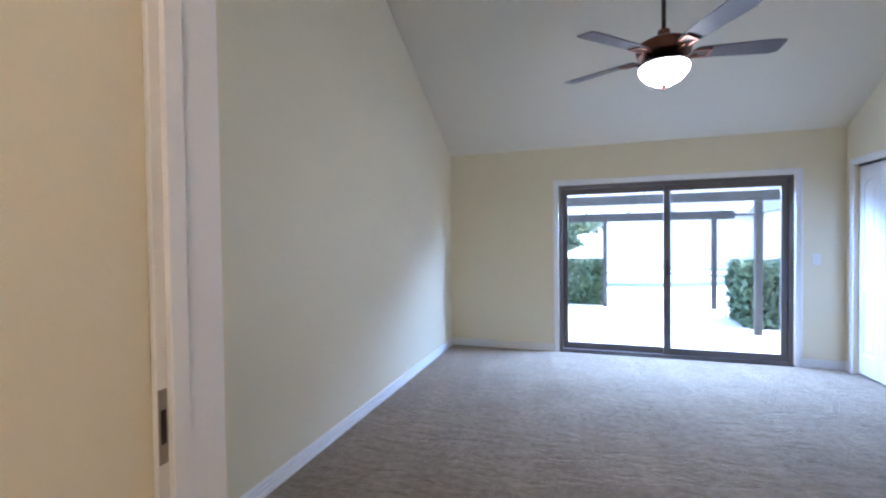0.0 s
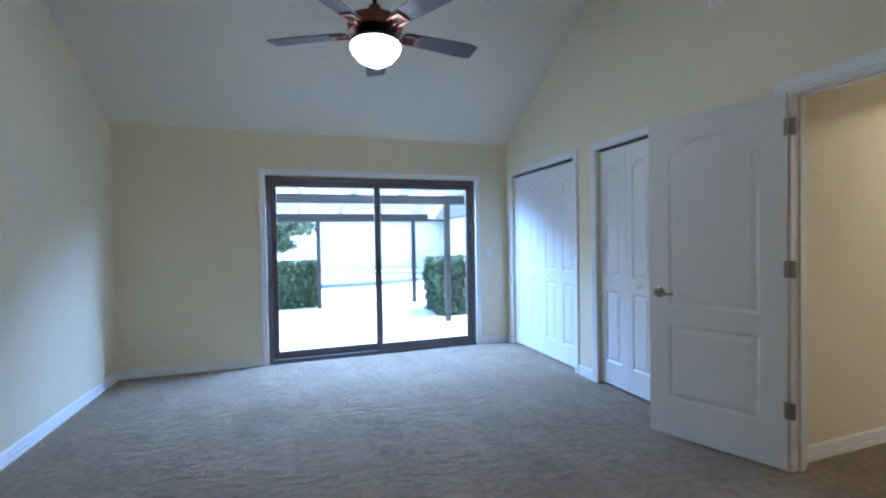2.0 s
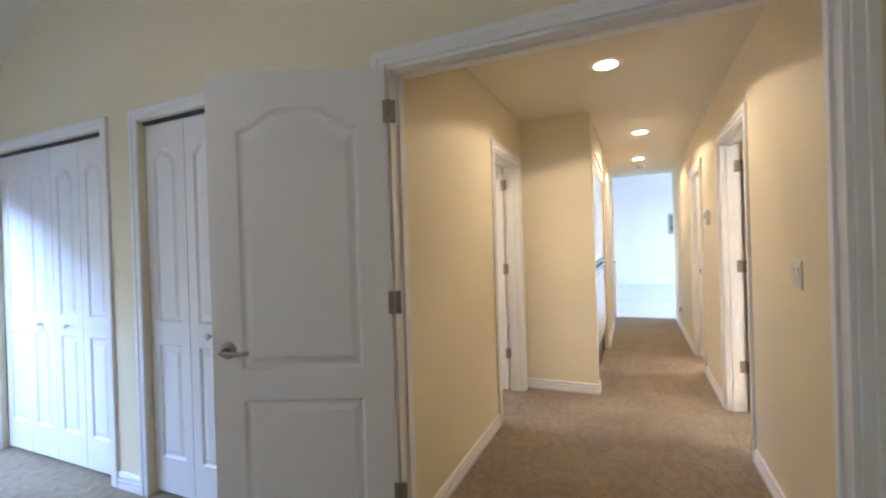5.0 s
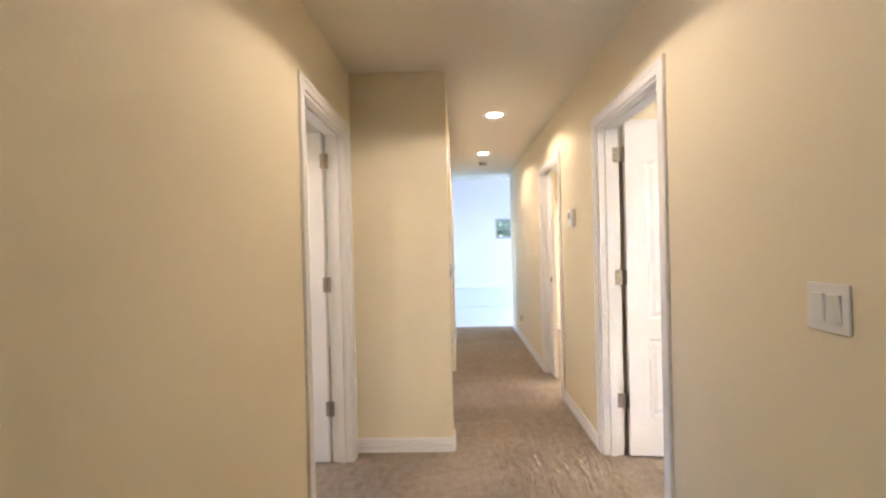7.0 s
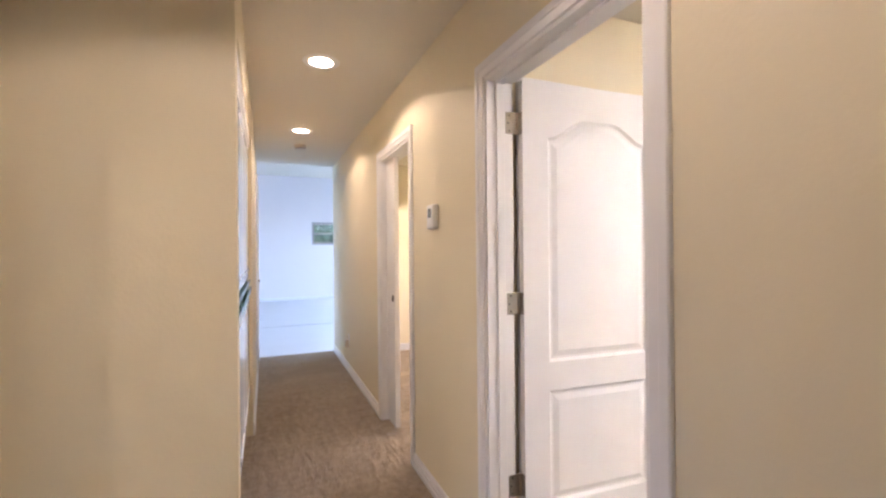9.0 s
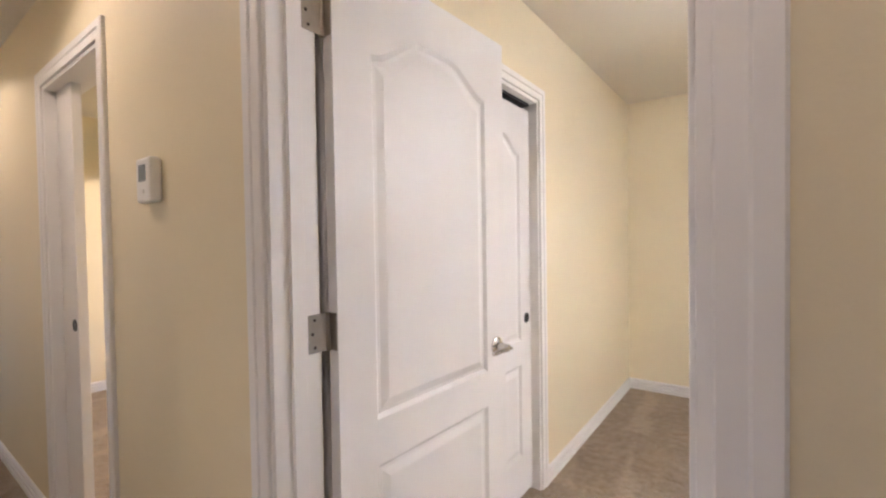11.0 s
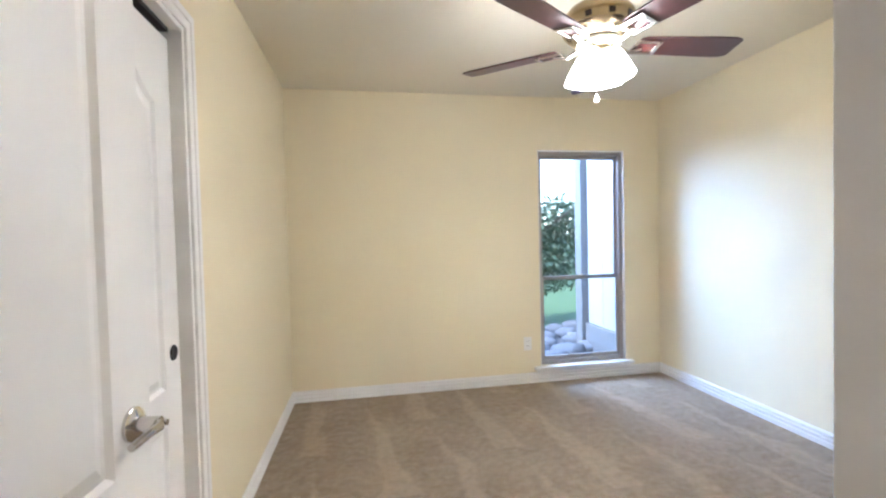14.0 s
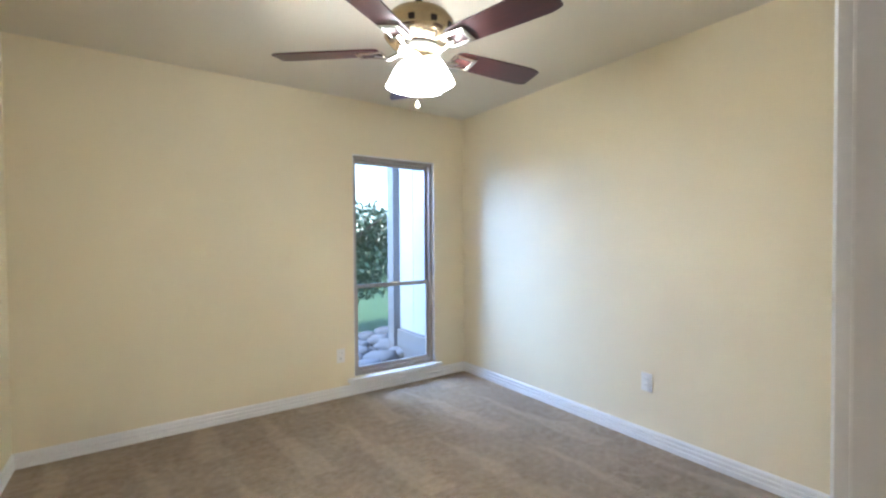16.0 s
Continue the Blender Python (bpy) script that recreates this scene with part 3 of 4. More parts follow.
def panel_door(name, m, w, label, group="", knob_face=(1, -1), mat=NICKEL, hinge_y=0.0, hinge_side=-1):
    h, th, stile, zs, rise = 1.995, 0.035, 0.118, (0.235, 0.705, 0.825, 1.765), 0.085
    d = thing(name, m, label, "door", group, "")
    leaf = part("leaf", leaf_body(w, h, th, stile, zs, rise), DOOR, d, at=pose(0.012, 0, 0))
    panels_of(leaf, w, th, stile, zs, rise)
    for f in knob_face:
        lever(d, w - 0.050, 0 if f < 0 else th, 0.905, f, -1, mat)
    part("latch_plate", boxes((w + 0.012, th / 2 - 0.011, 0.877, w + 0.0132, th / 2 + 0.011, 0.933)), STEEL, d)
    if hinge_side:
        hinges(d, hinge_y, STEEL, hinge_side)
    else:
        edge_hinges(d, hinge_y)
    return d


# double-door leaf of the bedroom, swung back towards the closets
ang = math.degrees(math.atan2(2.663 - 2.0, 2.367 - 2.645))
panel_door("interior_door", pose(2.640, 2.012, 0.012, 0, 0, ang), 0.712, "open white two-panel arched door beside the closets", mat=STEEL, hinge_y=0.035, hinge_side=1)
# small bedroom's door, against the closet wall
panel_door("interior_door", pose(4.975, 0.386, 0.012, 0, 0, -93.4) @ pose(0, -0.035, 0), 0.75, "open white two-panel arched door with steel hinges", hinge_y=0.0275, hinge_side=0)
# door of the room off the hall's other side
panel_door("interior_door", pose(4.925, HL + 0.122, 0.012, 0, 0, 86), 0.715, "white two-panel arched door standing half in shadow", hinge_y=0.035, hinge_side=1)


def bifold(name, y0, y1, count, label):
    d = thing(name, pose(E + 0.035, y0, 0.022), label, "closet door", "folding closet doors")
    w = (y1 - y0 - 0.004 * (count + 1)) / count
    h, th, stile, zs, rise = 1.986, 0.030, 0.062, (0.19, 0.80, 0.92, 1.80), 0.05
    for i in range(count):
        fold = part("door_leaf", leaf_body(w, h, th, stile, zs, rise), DOOR, d, at=pose(0.0, 0.004 + i * (w + 0.004) + w, 0, 0, 0, -90))
        for face_y, face in ((0, -1),):
            part("panel", panel_mesh(stile, w - stile, zs[0], zs[1], 0, face_y, face, 2), DOOR, fold)
            part("panel", panel_mesh(stile, w - stile, zs[2], zs[3], rise, face_y, face), DOOR, fold)
        inner = (i % 2 == 1) if (count == 2 or i < 2) else (i % 2 == 0)
        if inner and count == 4 or count == 2 and i == 0:
            part("knob", lathe([(0, 0), (0.008, 0), (0.007, 0.012), (0.017, 0.020), (0.018, 0.027), (0.010, 0.033), (0, 0.034)], 20), PLASTIC, fold, "small white round knob", True,
                 pose(w * 0.5, 0, 0.862, 90))
    part("track", boxes((-0.012, 0.002, 1.992, 0.03, y1 - y0 - 0.002, 2.006)), RUBBER, d)


bifold("folding_closet_door", 2.947, 3.573, 2, "closed white two-leaf folding closet door")
bifold("folding_closet_door", 3.902, 5.143, 4, "closed white four-leaf folding closet door")

# sliding closet of the small bedroom
sl = thing("sliding_closet_door", pose(RE + 0.045, 0.27, 0.015), "white sliding closet doors with panelled faces", "closet door")
for i, (y, x) in enumerate(((-1.285, 0.0), (-0.66, 0.04))):
    w, h, th, stile, zs, rise = 0.66, 1.935, 0.03, 0.11, (0.20, 0.66, 0.78, 1.70), 0.08
    leaf = part("door_leaf", leaf_body(w, h, th, stile, zs, rise), DOOR, sl, at=pose(x, y + w, 0, 0, 0, -90))
    part("panel", panel_mesh(stile, w - stile, zs[0], zs[1], 0, 0, -1, 2), DOOR, leaf)
    part("panel", panel_mesh(stile, w - stile, zs[2], zs[3], rise, 0, -1), DOOR, leaf)
    px = w - 0.05 if i == 0 else 0.05
    part("finger_pull", lathe([(0.0, 0.0015), (0.017, 0.0015), (0.020, 0.004), (0.024, 0.004), (0.026, 0.0)], 24), DARK, leaf, "round dark recessed finger pull", True, pose(px, -0.0005, 0.885, 90))
part("track", boxes((-0.01, -1.27, 1.955, 0.075, -0.005, 1.984)), RUBBER, sl)

# pocket door drawn back into the far jamb
pk = thing("pocket_door", pose(6.485, RN + 0.042, 0.015), "white pocket door slid most of the way open", "door")
part("leaf", boxes((0, 0, 0, 0.215, 0.036, 1.98), bevel=0.002), DOOR, pk)
part("edge_pull", lathe([(0, 0.001), (0.017, 0.001), (0.020, 0.004), (0.025, 0.004), (0.027, 0)], 24), BLACKENED, pk, "round dark finger pull", True, pose(0.045, 0.036, 0.94, -90))

# door at the hall's far end
ed = thing("hall_closet_door", pose(8.29, NARROW + 0.03, 0.012), "closed white door in the narrow hall", "door")
part("leaf", leaf_body(0.80, 2.02, 0.035, 0.118, (0.235, 0.705, 0.825, 1.765), 0.085), DOOR, ed)
part("panel", panel_mesh(0.118, 0.682, 0.235, 0.705, 0, 0, -1, 2), DOOR, ed)
part("panel", panel_mesh(0.118, 0.682, 0.825, 1.765, 0.085, 0, -1), DOOR, ed)
lever(ed, 0.74, 0, 0.95, -1, -1, NICKEL)

# built-in cabinet in the hall's recess
cb = thing("linen_cabinet", pose(5.18, NARROW + 0.02, 0), "glossy white built-in cabinet with dark base", "cabinet")
part("carcass", boxes((0, 0.022, 0.28, 1.61, 0.42, 2.05), bevel=0.002), CABINET, cb)
part("plinth", boxes((0.01, 0.03, 0, 1.60, 0.42, 0.28), bevel=0.002), WALNUT, cb, "dark walnut plinth")
part("cornice", boxes((0, -0.012, 2.05, 1.61, 0.42, 2.115), (0, -0.004, 2.03, 1.61, 0.02, 2.05), bevel=0.004), TRIM, cb)
for i in range(4):
    for z0, z1 in ((0.29, 1.03), (1.13, 2.02)):
        cd = part("door", boxes((0.006 + i * 0.402, 0, z0, 0.398 + i * 0.402, 0.02, z1), bevel=0.003), CABINET, cb)
        for zr in (z0 + 0.05, z1 - 0.065):
            part("rail", boxes((0.05 + i * 0.402, -0.006, zr, 0.354 + i * 0.402, 0.001, zr + 0.015), bevel=0.001), CABINET, cd)
part("worktop", boxes((0, -0.018, 1.04, 1.61, 0.4, 1.065), bevel=0.003), GLASSLINE, cb, "dark green glass shelf edge")
part("shelf_edge", boxes((0, -0.012, 1.095, 1.61, 0.4, 1.115), bevel=0.003), GLASSLINE, cb, "dark green glass shelf edge")

# ---- sliding patio door ----
pd = thing("sliding_patio_door", pose(-0.15, N + 0.03, 0), "closed bronze aluminium sliding glass patio door", "patio door")
PW, PH = 2.355, 1.985
part("frame", boxes((0, 0, 0.02, 0.045, 0.10, PH), (PW - 0.045, 0, 0.02, PW, 0.10, PH), (0.045, 0, PH - 0.045, PW - 0.045, 0.10, PH), (0, -0.01, 0.0, PW, 0.10, 0.03), bevel=0.003), BRONZE, pd)
for i, (x0, x1, y) in enumerate(((0.046, 1.222, 0.05), (1.14, PW - 0.046, 0.012))):
    sash = part("sash", boxes((x0, y, 0.032, x0 + 0.058, y + 0.034, PH - 0.047), (x1 - 0.058, y, 0.032, x1, y + 0.034, PH - 0.047), (x0 + 0.058, y, PH - 0.112, x1 - 0.058, y + 0.034, PH - 0.047),
                              (x0 + 0.058, y, 0.032, x1 - 0.058, y + 0.034, 0.105), bevel=0.003), BRONZE, pd)
    pane = part("pane", boxes((x0 + 0.05, y + 0.014, 0.10, x1 - 0.05, y + 0.020, PH - 0.105)), GLASS, sash)
    pane.visible_shadow = False
part("pull_handle", boxes((1.165, 0.002, 0.92, 1.185, 0.012, 1.10), bevel=0.003), BLACKENED, pd)
structure("sill", boxes((-0.15, N - 0.012, -0.01, 2.205, N + 0.028, 0.012), bevel=0.002), BLACKENED, "dark threshold strip")


# ---- small bedroom's window ----
def tall_window(name, m, w, h, meet, label):
    wd = tagged(new(name), label, "window", kind="structure")
    wd.matrix_world = m
    t = 0.036
    part("window_frame", boxes((0, 0, 0, t, 0.07, h), (w - t, 0, 0, w, 0.07, h), (t, 0, h - t, w - t, 0.07, h), (t, 0, 0, w - t, 0.07, t), bevel=0.002), TAUPE, wd)
    for z0, z1, y in ((t, meet + 0.018, 0.030), (meet - 0.018, h - t, 0.006)):
        sash = part("sash", boxes((t, y, z0, t + 0.024, y + 0.024, z1), (w - t - 0.024, y, z0, w - t, y + 0.024, z1), (t + 0.024, y, z1 - 0.030, w - t - 0.024, y + 0.024, z1), (t + 0.024, y, z0, w - t - 0.024, y + 0.024, z0 + 0.030), bevel=0.002), TAUPE, wd)
        pane = part("pane", boxes((t + 0.02, y + 0.010, z0 + 0.026, w - t - 0.02, y + 0.014, z1 - 0.026)), GLASS, sash)
        pane.visible_shadow = False
    part("latch", boxes((w / 2 - 0.03, 0.052, meet + 0.012, w / 2 + 0.03, 0.066, meet + 0.028), bevel=0.003), NICKEL, wd)
    return wd


tall_window("window_1", pose(2.198, RS - 0.105, 0.137), 0.802, 1.848, 0.745, "tall single-hung taupe aluminium window")
structure("window_sill", boxes((2.14, RS - 0.04, 0.108, 3.06, RS + 0.045, 0.1365), (2.16, RS, 0.088, 3.04, RS + 0.02, 0.108), bevel=0.004), TRIM, "white painted wooden window sill")
structure("window_reveal", boxes((2.196, RS - 0.034, 0.137, 2.2035, RS - 0.001, 1.985), (2.9945, RS - 0.034, 0.137, 3.002, RS - 0.001, 1.985), (2.2035, RS - 0.034, 1.978, 2.9945, RS - 0.001, 1.987)), TRIM)
tall_window("window_2", pose(LX + 0.03, 0.18, 1.48, 0, 0, -90), 0.92, 0.61, 0.30, "small high window in the living room wall")


# ---- ceiling fans ----
def blade(length, w0, w1, th=0.006):
    bm = bmesh.new()
    ts = [0, 0.05, 0.15, 0.4, 0.7, 0.9, 0.97, 1.0]
    half = lambda s: (w0 + (w1 - w0) * min(1, s * 1.3)) / 2 * (1 if s < 0.9 else (1 - 0.22 * ((s - 0.9) / 0.1) ** 2)) * (0.8 + 0.2 * min(1, s / 0.05))
    top, bot = [], []
    for z, rows in ((th / 2, top), (-th / 2, bot)):
        for s in ts:
            rows.append([bm.verts.new((s * length, k * half(s), z)) for k in (-1, 1)])
    for rows in (top, bot):
        for a, b in zip(rows, rows[1:]):
            bm.faces.new((a[0], b[0], b[1], a[1]))
    for a, b in zip(range(len(ts)), range(1, len(ts))):
        for k in (0, 1):
            bm.faces.new((top[a][k], top[b][k], bot[b][k], bot[a][k]))
    for k in (0, -1):
        bm.faces.new((top[k][0], top[k][1], bot[k][1], bot[k][0]))
    bmesh.ops.recalc_face_normals(bm, faces=bm.faces)
    return bm


def fan_blades(fan, z, first, r0, length, w0, w1, wood, metal):
    for i in range(5):
        a = first + 72 * i
        turn = pose(0, 0, z, 0, 0, a)
        iron = part("blade_iron", tube([(0.09, 0, -0.01), (0.13, 0, -0.028), (r0 + 0.0, 0, -0.014)], 0.008, 8), metal, fan, smooth=True, at=turn)
        part("iron_plate", boxes((r0 - 0.03, -0.045, -0.0145, r0 + 0.07, -0.030, -0.006), (r0 - 0.03, 0.030, -0.0145, r0 + 0.07, 0.045, -0.006), (r0 - 0.04, -0.045, -0.0145, r0 - 0.022, 0.045, -0.006), (r0 + 0.055, -0.045, -0.0145, r0 + 0.075, 0.045, -0.006), bevel=0.002), metal, iron, at=pose(0, 0, 0, -11))
        part("blade", blade(length, w0, w1), wood, fan, at=turn @ pose(r0 - 0.02, 0, 0, -11))


# bedroom fan on a downrod from the ridge
FX, FY, FZ = 0.633, 3.03, 2.318
f1 = thing("ceiling_fan", pose(FX, FY, FZ), "dark bronze ceiling fan with lit opal bowl on a downrod", "ceiling fan")
part("bowl", lathe([(0.0, 0.010), (0.05, 0.014), (0.105, 0.045), (0.14, 0.085), (0.150, 0.115), (0.142, 0.132), (0.0, 0.133)], 40), BOWL, f1, "lit opal glass bowl", True)
part("finial", lathe([(0, -0.026), (0.010, -0.022), (0.012, -0.012), (0.006, -0.004), (0.014, 0.004), (0.015, 0.012), (0, 0.0125)], 16), COPPER, f1, smooth=True)
part("fitter", lathe([(0.152, 0.128), (0.155, 0.14), (0.12, 0.165), (0.10, 0.18), (0.0, 0.181)], 36), BLACKENED, f1, smooth=True)
part("motor", lathe([(0.0, 0.180), (0.10, 0.182), (0.155, 0.20), (0.165, 0.235), (0.155, 0.27), (0.10, 0.30), (0.04, 0.315), (0.035, 0.36), (0, 0.362)], 40), COPPER, f1, "coppery dark motor housing", True)
part("downrod", lathe([(0.0, 0.35), (0.0135, 0.35), (0.0135, 1.36), (0, 1.362)], 16), BLACKENED, f1, smooth=True)
part("canopy", lathe([(0.0, 1.27), (0.03, 1.27), (0.07, 1.31), (0.075, 1.40), (0, 1.402)], 28), BLACKENED, f1, smooth=True)
fan_blades(f1, 0.205, 8, 0.20, 0.50, 0.105, 0.145, WALNUT, COPPER)

# small bedroom's fan, close to the ceiling
GX, GY = 3.458, -1.105
f2 = thing("ceiling_fan", pose(GX, GY, RC - 0.12), "antique brass ceiling fan with mahogany blades and lit shades", "ceiling fan")
part("canopy", lathe([(0.0, 0.12), (0.075, 0.12), (0.072, 0.09), (0.05, 0.065), (0.03, 0.055), (0, 0.054)], 32), BRASS, f2, smooth=True)
part("neck", lathe([(0, 0.06), (0.016, 0.058), (0.016, -0.07), (0.034, -0.075), (0.036, -0.105), (0, -0.106)], 24), BLACKENED, f2, smooth=True)
part("motor", lathe([(0, -0.10), (0.07, -0.102), (0.125, -0.112), (0.143, -0.135), (0.146, -0.150), (0.143, -0.158), (0.143, -0.190), (0.146, -0.196), (0.125, -0.222), (0.08, -0.240), (0, -0.241)], 44), BRASS, f2, "antique brass motor housing", True)
part("switch_cup", lathe([(0, -0.236), (0.050, -0.240), (0.062, -0.268), (0.062, -0.285), (0.050, -0.300), (0.030, -0.310), (0, -0.312)], 32), BRASS, f2, smooth=True)
part("collar", lathe([(0.062, -0.2385), (0.086, -0.242), (0.088, -0.256), (0.063, -0.262)], 32), PLASTIC, f2, smooth=True)
for i in range(10):
    a = i * 36 + 10
    # dark raised box; the shade inside the vent is put into its colour
    part("vent_slot", boxes((0.1435, -0.012, -0.184, 0.1455, 0.012, -0.164)), BLACKENED, f2, at=pose(0, 0, 0, 0, 0, a))
fan_blades(f2, -0.250, 32, 0.19, 0.45, 0.11, 0.135, MAHOGANY, NICKEL)
for i in range(4):
    a = 38 + 90 * i
    turn = pose(0, 0, -0.285, 0, 0, a)
    arm = part("lamp_arm", tube([(0.03, 0, 0.0), (0.06, 0, 0.012), (0.080, 0, -0.002)], 0.010, 10), BRASS, f2, smooth=True, at=turn)
    part("shade", lathe([(0.022, -0.008), (0.033, -0.020), (0.046, -0.056), (0.056, -0.090), (0.065, -0.124), (0.061, -0.123), (0.042, -0.066), (0.020, -0.014)], 28), SHADE, arm, "lit frosted bell shade", True, pose(0.057, 0, 0.0, 0, -13))
part("pull_chain", tube([(0.012, 0, -0.31), (0.013, 0, -0.38), (0.012, 0, -0.462)], 0.0024, 8), NICKEL, f2, smooth=True)
part("chain_pendant", lathe([(0, -0.496), (0.009, -0.490), (0.010, -0.478), (0.004, -0.462), (0, -0.461)], 14, at=(0.012, 0, 0)), PLASTIC, f2, smooth=True)

# ---- recessed lamps ----
# lobby and room lamps are unseen, added where the surfaces look lit
for x, y, zc, gname in [(x, y, HC, "hall downlights") for x, y in CANS] + [(0.25, -0.75, EAVE - 0.064, "lobby downlight"), (6.6, -1.2, RC - 0.064, "next room downlights"), (7.7, -0.5, RC - 0.064, "next room downlights"), (4.25, 3.35, RC - 0.064, "room downlights")]:
    c = thing("recessed_downlight", pose(x, y, zc), "lit white recessed ceiling downlight", "downlight", gname)
    part("trim_ring", lathe([(0.069, 0.0), (0.069, -0.004), (0.098, -0.003), (0.105, 0.0), (0.105, 0.0005), (0.069, 0.0005)], 36), PLASTIC, c, smooth=True)
    part("baffle", lathe([(0.069, -0.001), (0.066, 0.066), (0.0715, 0.066), (0.0715, -0.0005)], 36), PLASTIC, c, smooth=True)
    downlight_bulb(x, y, zc - 0.004, BULB[gname])
    part("lamp_face", lathe([(0.0, 0.050), (0.045, 0.051), (0.0665, 0.056), (0.0, 0.064)], 36), CAN, c, smooth=True)

# ---- small fittings ----
def outlet(m, label="white duplex wall socket"):
    o = thing("wall_socket", m, label, "socket", "wall sockets")
    part("cover_plate", boxes((-0.035, -0.005, -0.057, 0.035, 0.0, 0.057), bevel=0.002), PLASTIC, o)
    for z in (-0.02, 0.02):
        s = part("receptacle", boxes((-0.017, -0.0075, z - 0.014, 0.017, -0.004, z + 0.014), bevel=0.002), PLASTIC, o)
        # near-black boxes standing proud, coloured for the shade inside the slots
        part("slot", boxes((-0.008, -0.0079, z - 0.004, -0.006, -0.0074, z + 0.005), (0.006, -0.0079, z - 0.004, 0.008, -0.0074, z + 0.005)), DARK, s)
    return o


outlet(pose(RW, -1.031, 0.377, 0, 0, 90))
outlet(pose(3.118, RS, 0.338, 0, 0, 180))
oh = outlet(pose(8.13, HR, 0.36, 0, 0, 180), "almond wall socket with a plugged-in night light")
part("night_light", boxes((-0.025, -0.045, -0.085, 0.025, -0.008, -0.01), bevel=0.008), ALMOND, oh, "almond plug-in unit")
sw3 = thing("light_switch", pose(W, 1.336, 1.215, 0, 0, 90), "white single light switch on the plain gable wall", "light switch")
part("cover_plate", boxes((-0.035, -0.006, -0.058, 0.035, 0.0, 0.058), bevel=0.0025), PLASTIC, sw3)
part("rocker", boxes((-0.0165, -0.010, -0.033, 0.0165, -0.004, 0.033), bevel=0.0015), PLASTIC, sw3)
sw = thing("light_switch", pose(3.347, HR, 1.138, 0, 0, 180), "white double rocker light switch on cream wall", "light switch")
part("cover_plate", boxes((-0.058, -0.006, -0.058, 0.058, 0.0, 0.058), bevel=0.0025), PLASTIC, sw)
for x in (-0.023, 0.023):
    r = part("rocker", boxes((-0.0165, -0.004, -0.033, 0.0165, 0.003, 0.033), bevel=0.0015), PLASTIC, sw, at=pose(x, -0.007, 0, 4))
    part("screw", lathe([(0, 0), (0.003, 0), (0.003, 0.001), (0, 0.0012)], 10), PLASTIC, sw, at=pose(x, -0.006, 0.046, 90))
sw2 = thing("light_switch", pose(2.385, N, 1.11), "white single light switch beside the patio door", "light switch")
part("cover_plate", boxes((-0.035, -0.006, -0.058, 0.035, 0.0, 0.058), bevel=0.0025), PLASTIC, sw2)
part("rocker", boxes((-0.0165, -0.010, -0.033, 0.0165, -0.004, 0.033), bevel=0.0015), PLASTIC, sw2)
th = thing("thermostat", pose(5.545, HR, 1.485, 0, 0, 180), "white wall thermostat with grey display", "thermostat")
part("body", boxes((-0.050, -0.034, -0.064, 0.050, 0.0, 0.064), bevel=0.010), PLASTIC, th)
part("display", boxes((-0.024, -0.0355, -0.005, 0.024, -0.0335, 0.042), bevel=0.0006), GREY, th, "grey display")
part("slider", boxes((-0.012, -0.037, -0.04, 0.012, -0.033, -0.028), bevel=0.001), PLASTIC, th)
sd = thing("smoke_detector", pose(8.15, 1.01, HC), "small beige smoke detector on hall ceiling", "smoke detector")
part("body", lathe([(0, -0.038), (0.045, -0.037), (0.056, -0.026), (0.060, 0.0), (0, 0.001)], 28), ALMOND, sd, smooth=True)
# near-black ring, the vent's inner shade put into the colour
part("vent_ring", lathe([(0.046, -0.0355), (0.050, -0.036), (0.050, -0.031), (0.046, -0.031)], 28), DARK, sd, smooth=True)
vt = thing("ceiling_vent", pose(3.05, 1.24, HC), "white slatted ceiling air vent inside the hall", "air vent")
part("frame", boxes((-0.08, -0.33, -0.007, -0.062, 0.33, 0), (0.062, -0.33, -0.007, 0.08, 0.33, 0), (-0.062, -0.33, -0.007, 0.062, -0.312, 0), (-0.062, 0.312, -0.007, 0.062, 0.33, 0), bevel=0.001), TRIM, vt)
part("backing", boxes((-0.06, -0.31, -0.0015, 0.06, 0.31, 0)), ALMOND, vt)
for i in range(5):
    part("slat", boxes((-0.056 + i * 0.024, -0.31, -0.007, -0.044 + i * 0.024, 0.31, -0.002)), TRIM, vt)

wv = thing("wall_vent", pose(E, 2.305, 2.68, 0, 0, -90), "white metal air vent high on the gable wall", "air vent")
part("frame", boxes((-0.17, -0.008, 0, 0.17, 0, 0.02), (-0.17, -0.008, 0.18, 0.17, 0, 0.20), (-0.17, -0.008, 0.02, -0.15, 0, 0.18), (0.15, -0.008, 0.02, 0.17, 0, 0.18), bevel=0.001), TRIM, wv)
part("backing", boxes((-0.15, -0.002, 0.02, 0.15, 0, 0.18)), GREY, wv)
for i in range(7):
    part("slat", boxes((-0.15, -0.010, 0.026 + i * 0.022, 0.15, -0.002, 0.036 + i * 0.022)), TRIM, wv)

# ---- outside, garden side ----
G = -0.10
structure("ground", boxes((-300, -300, G - 0.3, 300, 300, G - 0.03)), LAWN, "lawn reaching the horizon")
structure("pavement", boxes((-6, N + 0.15, G - 0.02, 9, 21.5, G)), CONCRETE, "pale concrete patio")
structure("floor_tile", boxes((HEND, -3.2, -0.15, 11.5, 5, -0.006)), TILE, "pale tile floor beyond the hall")

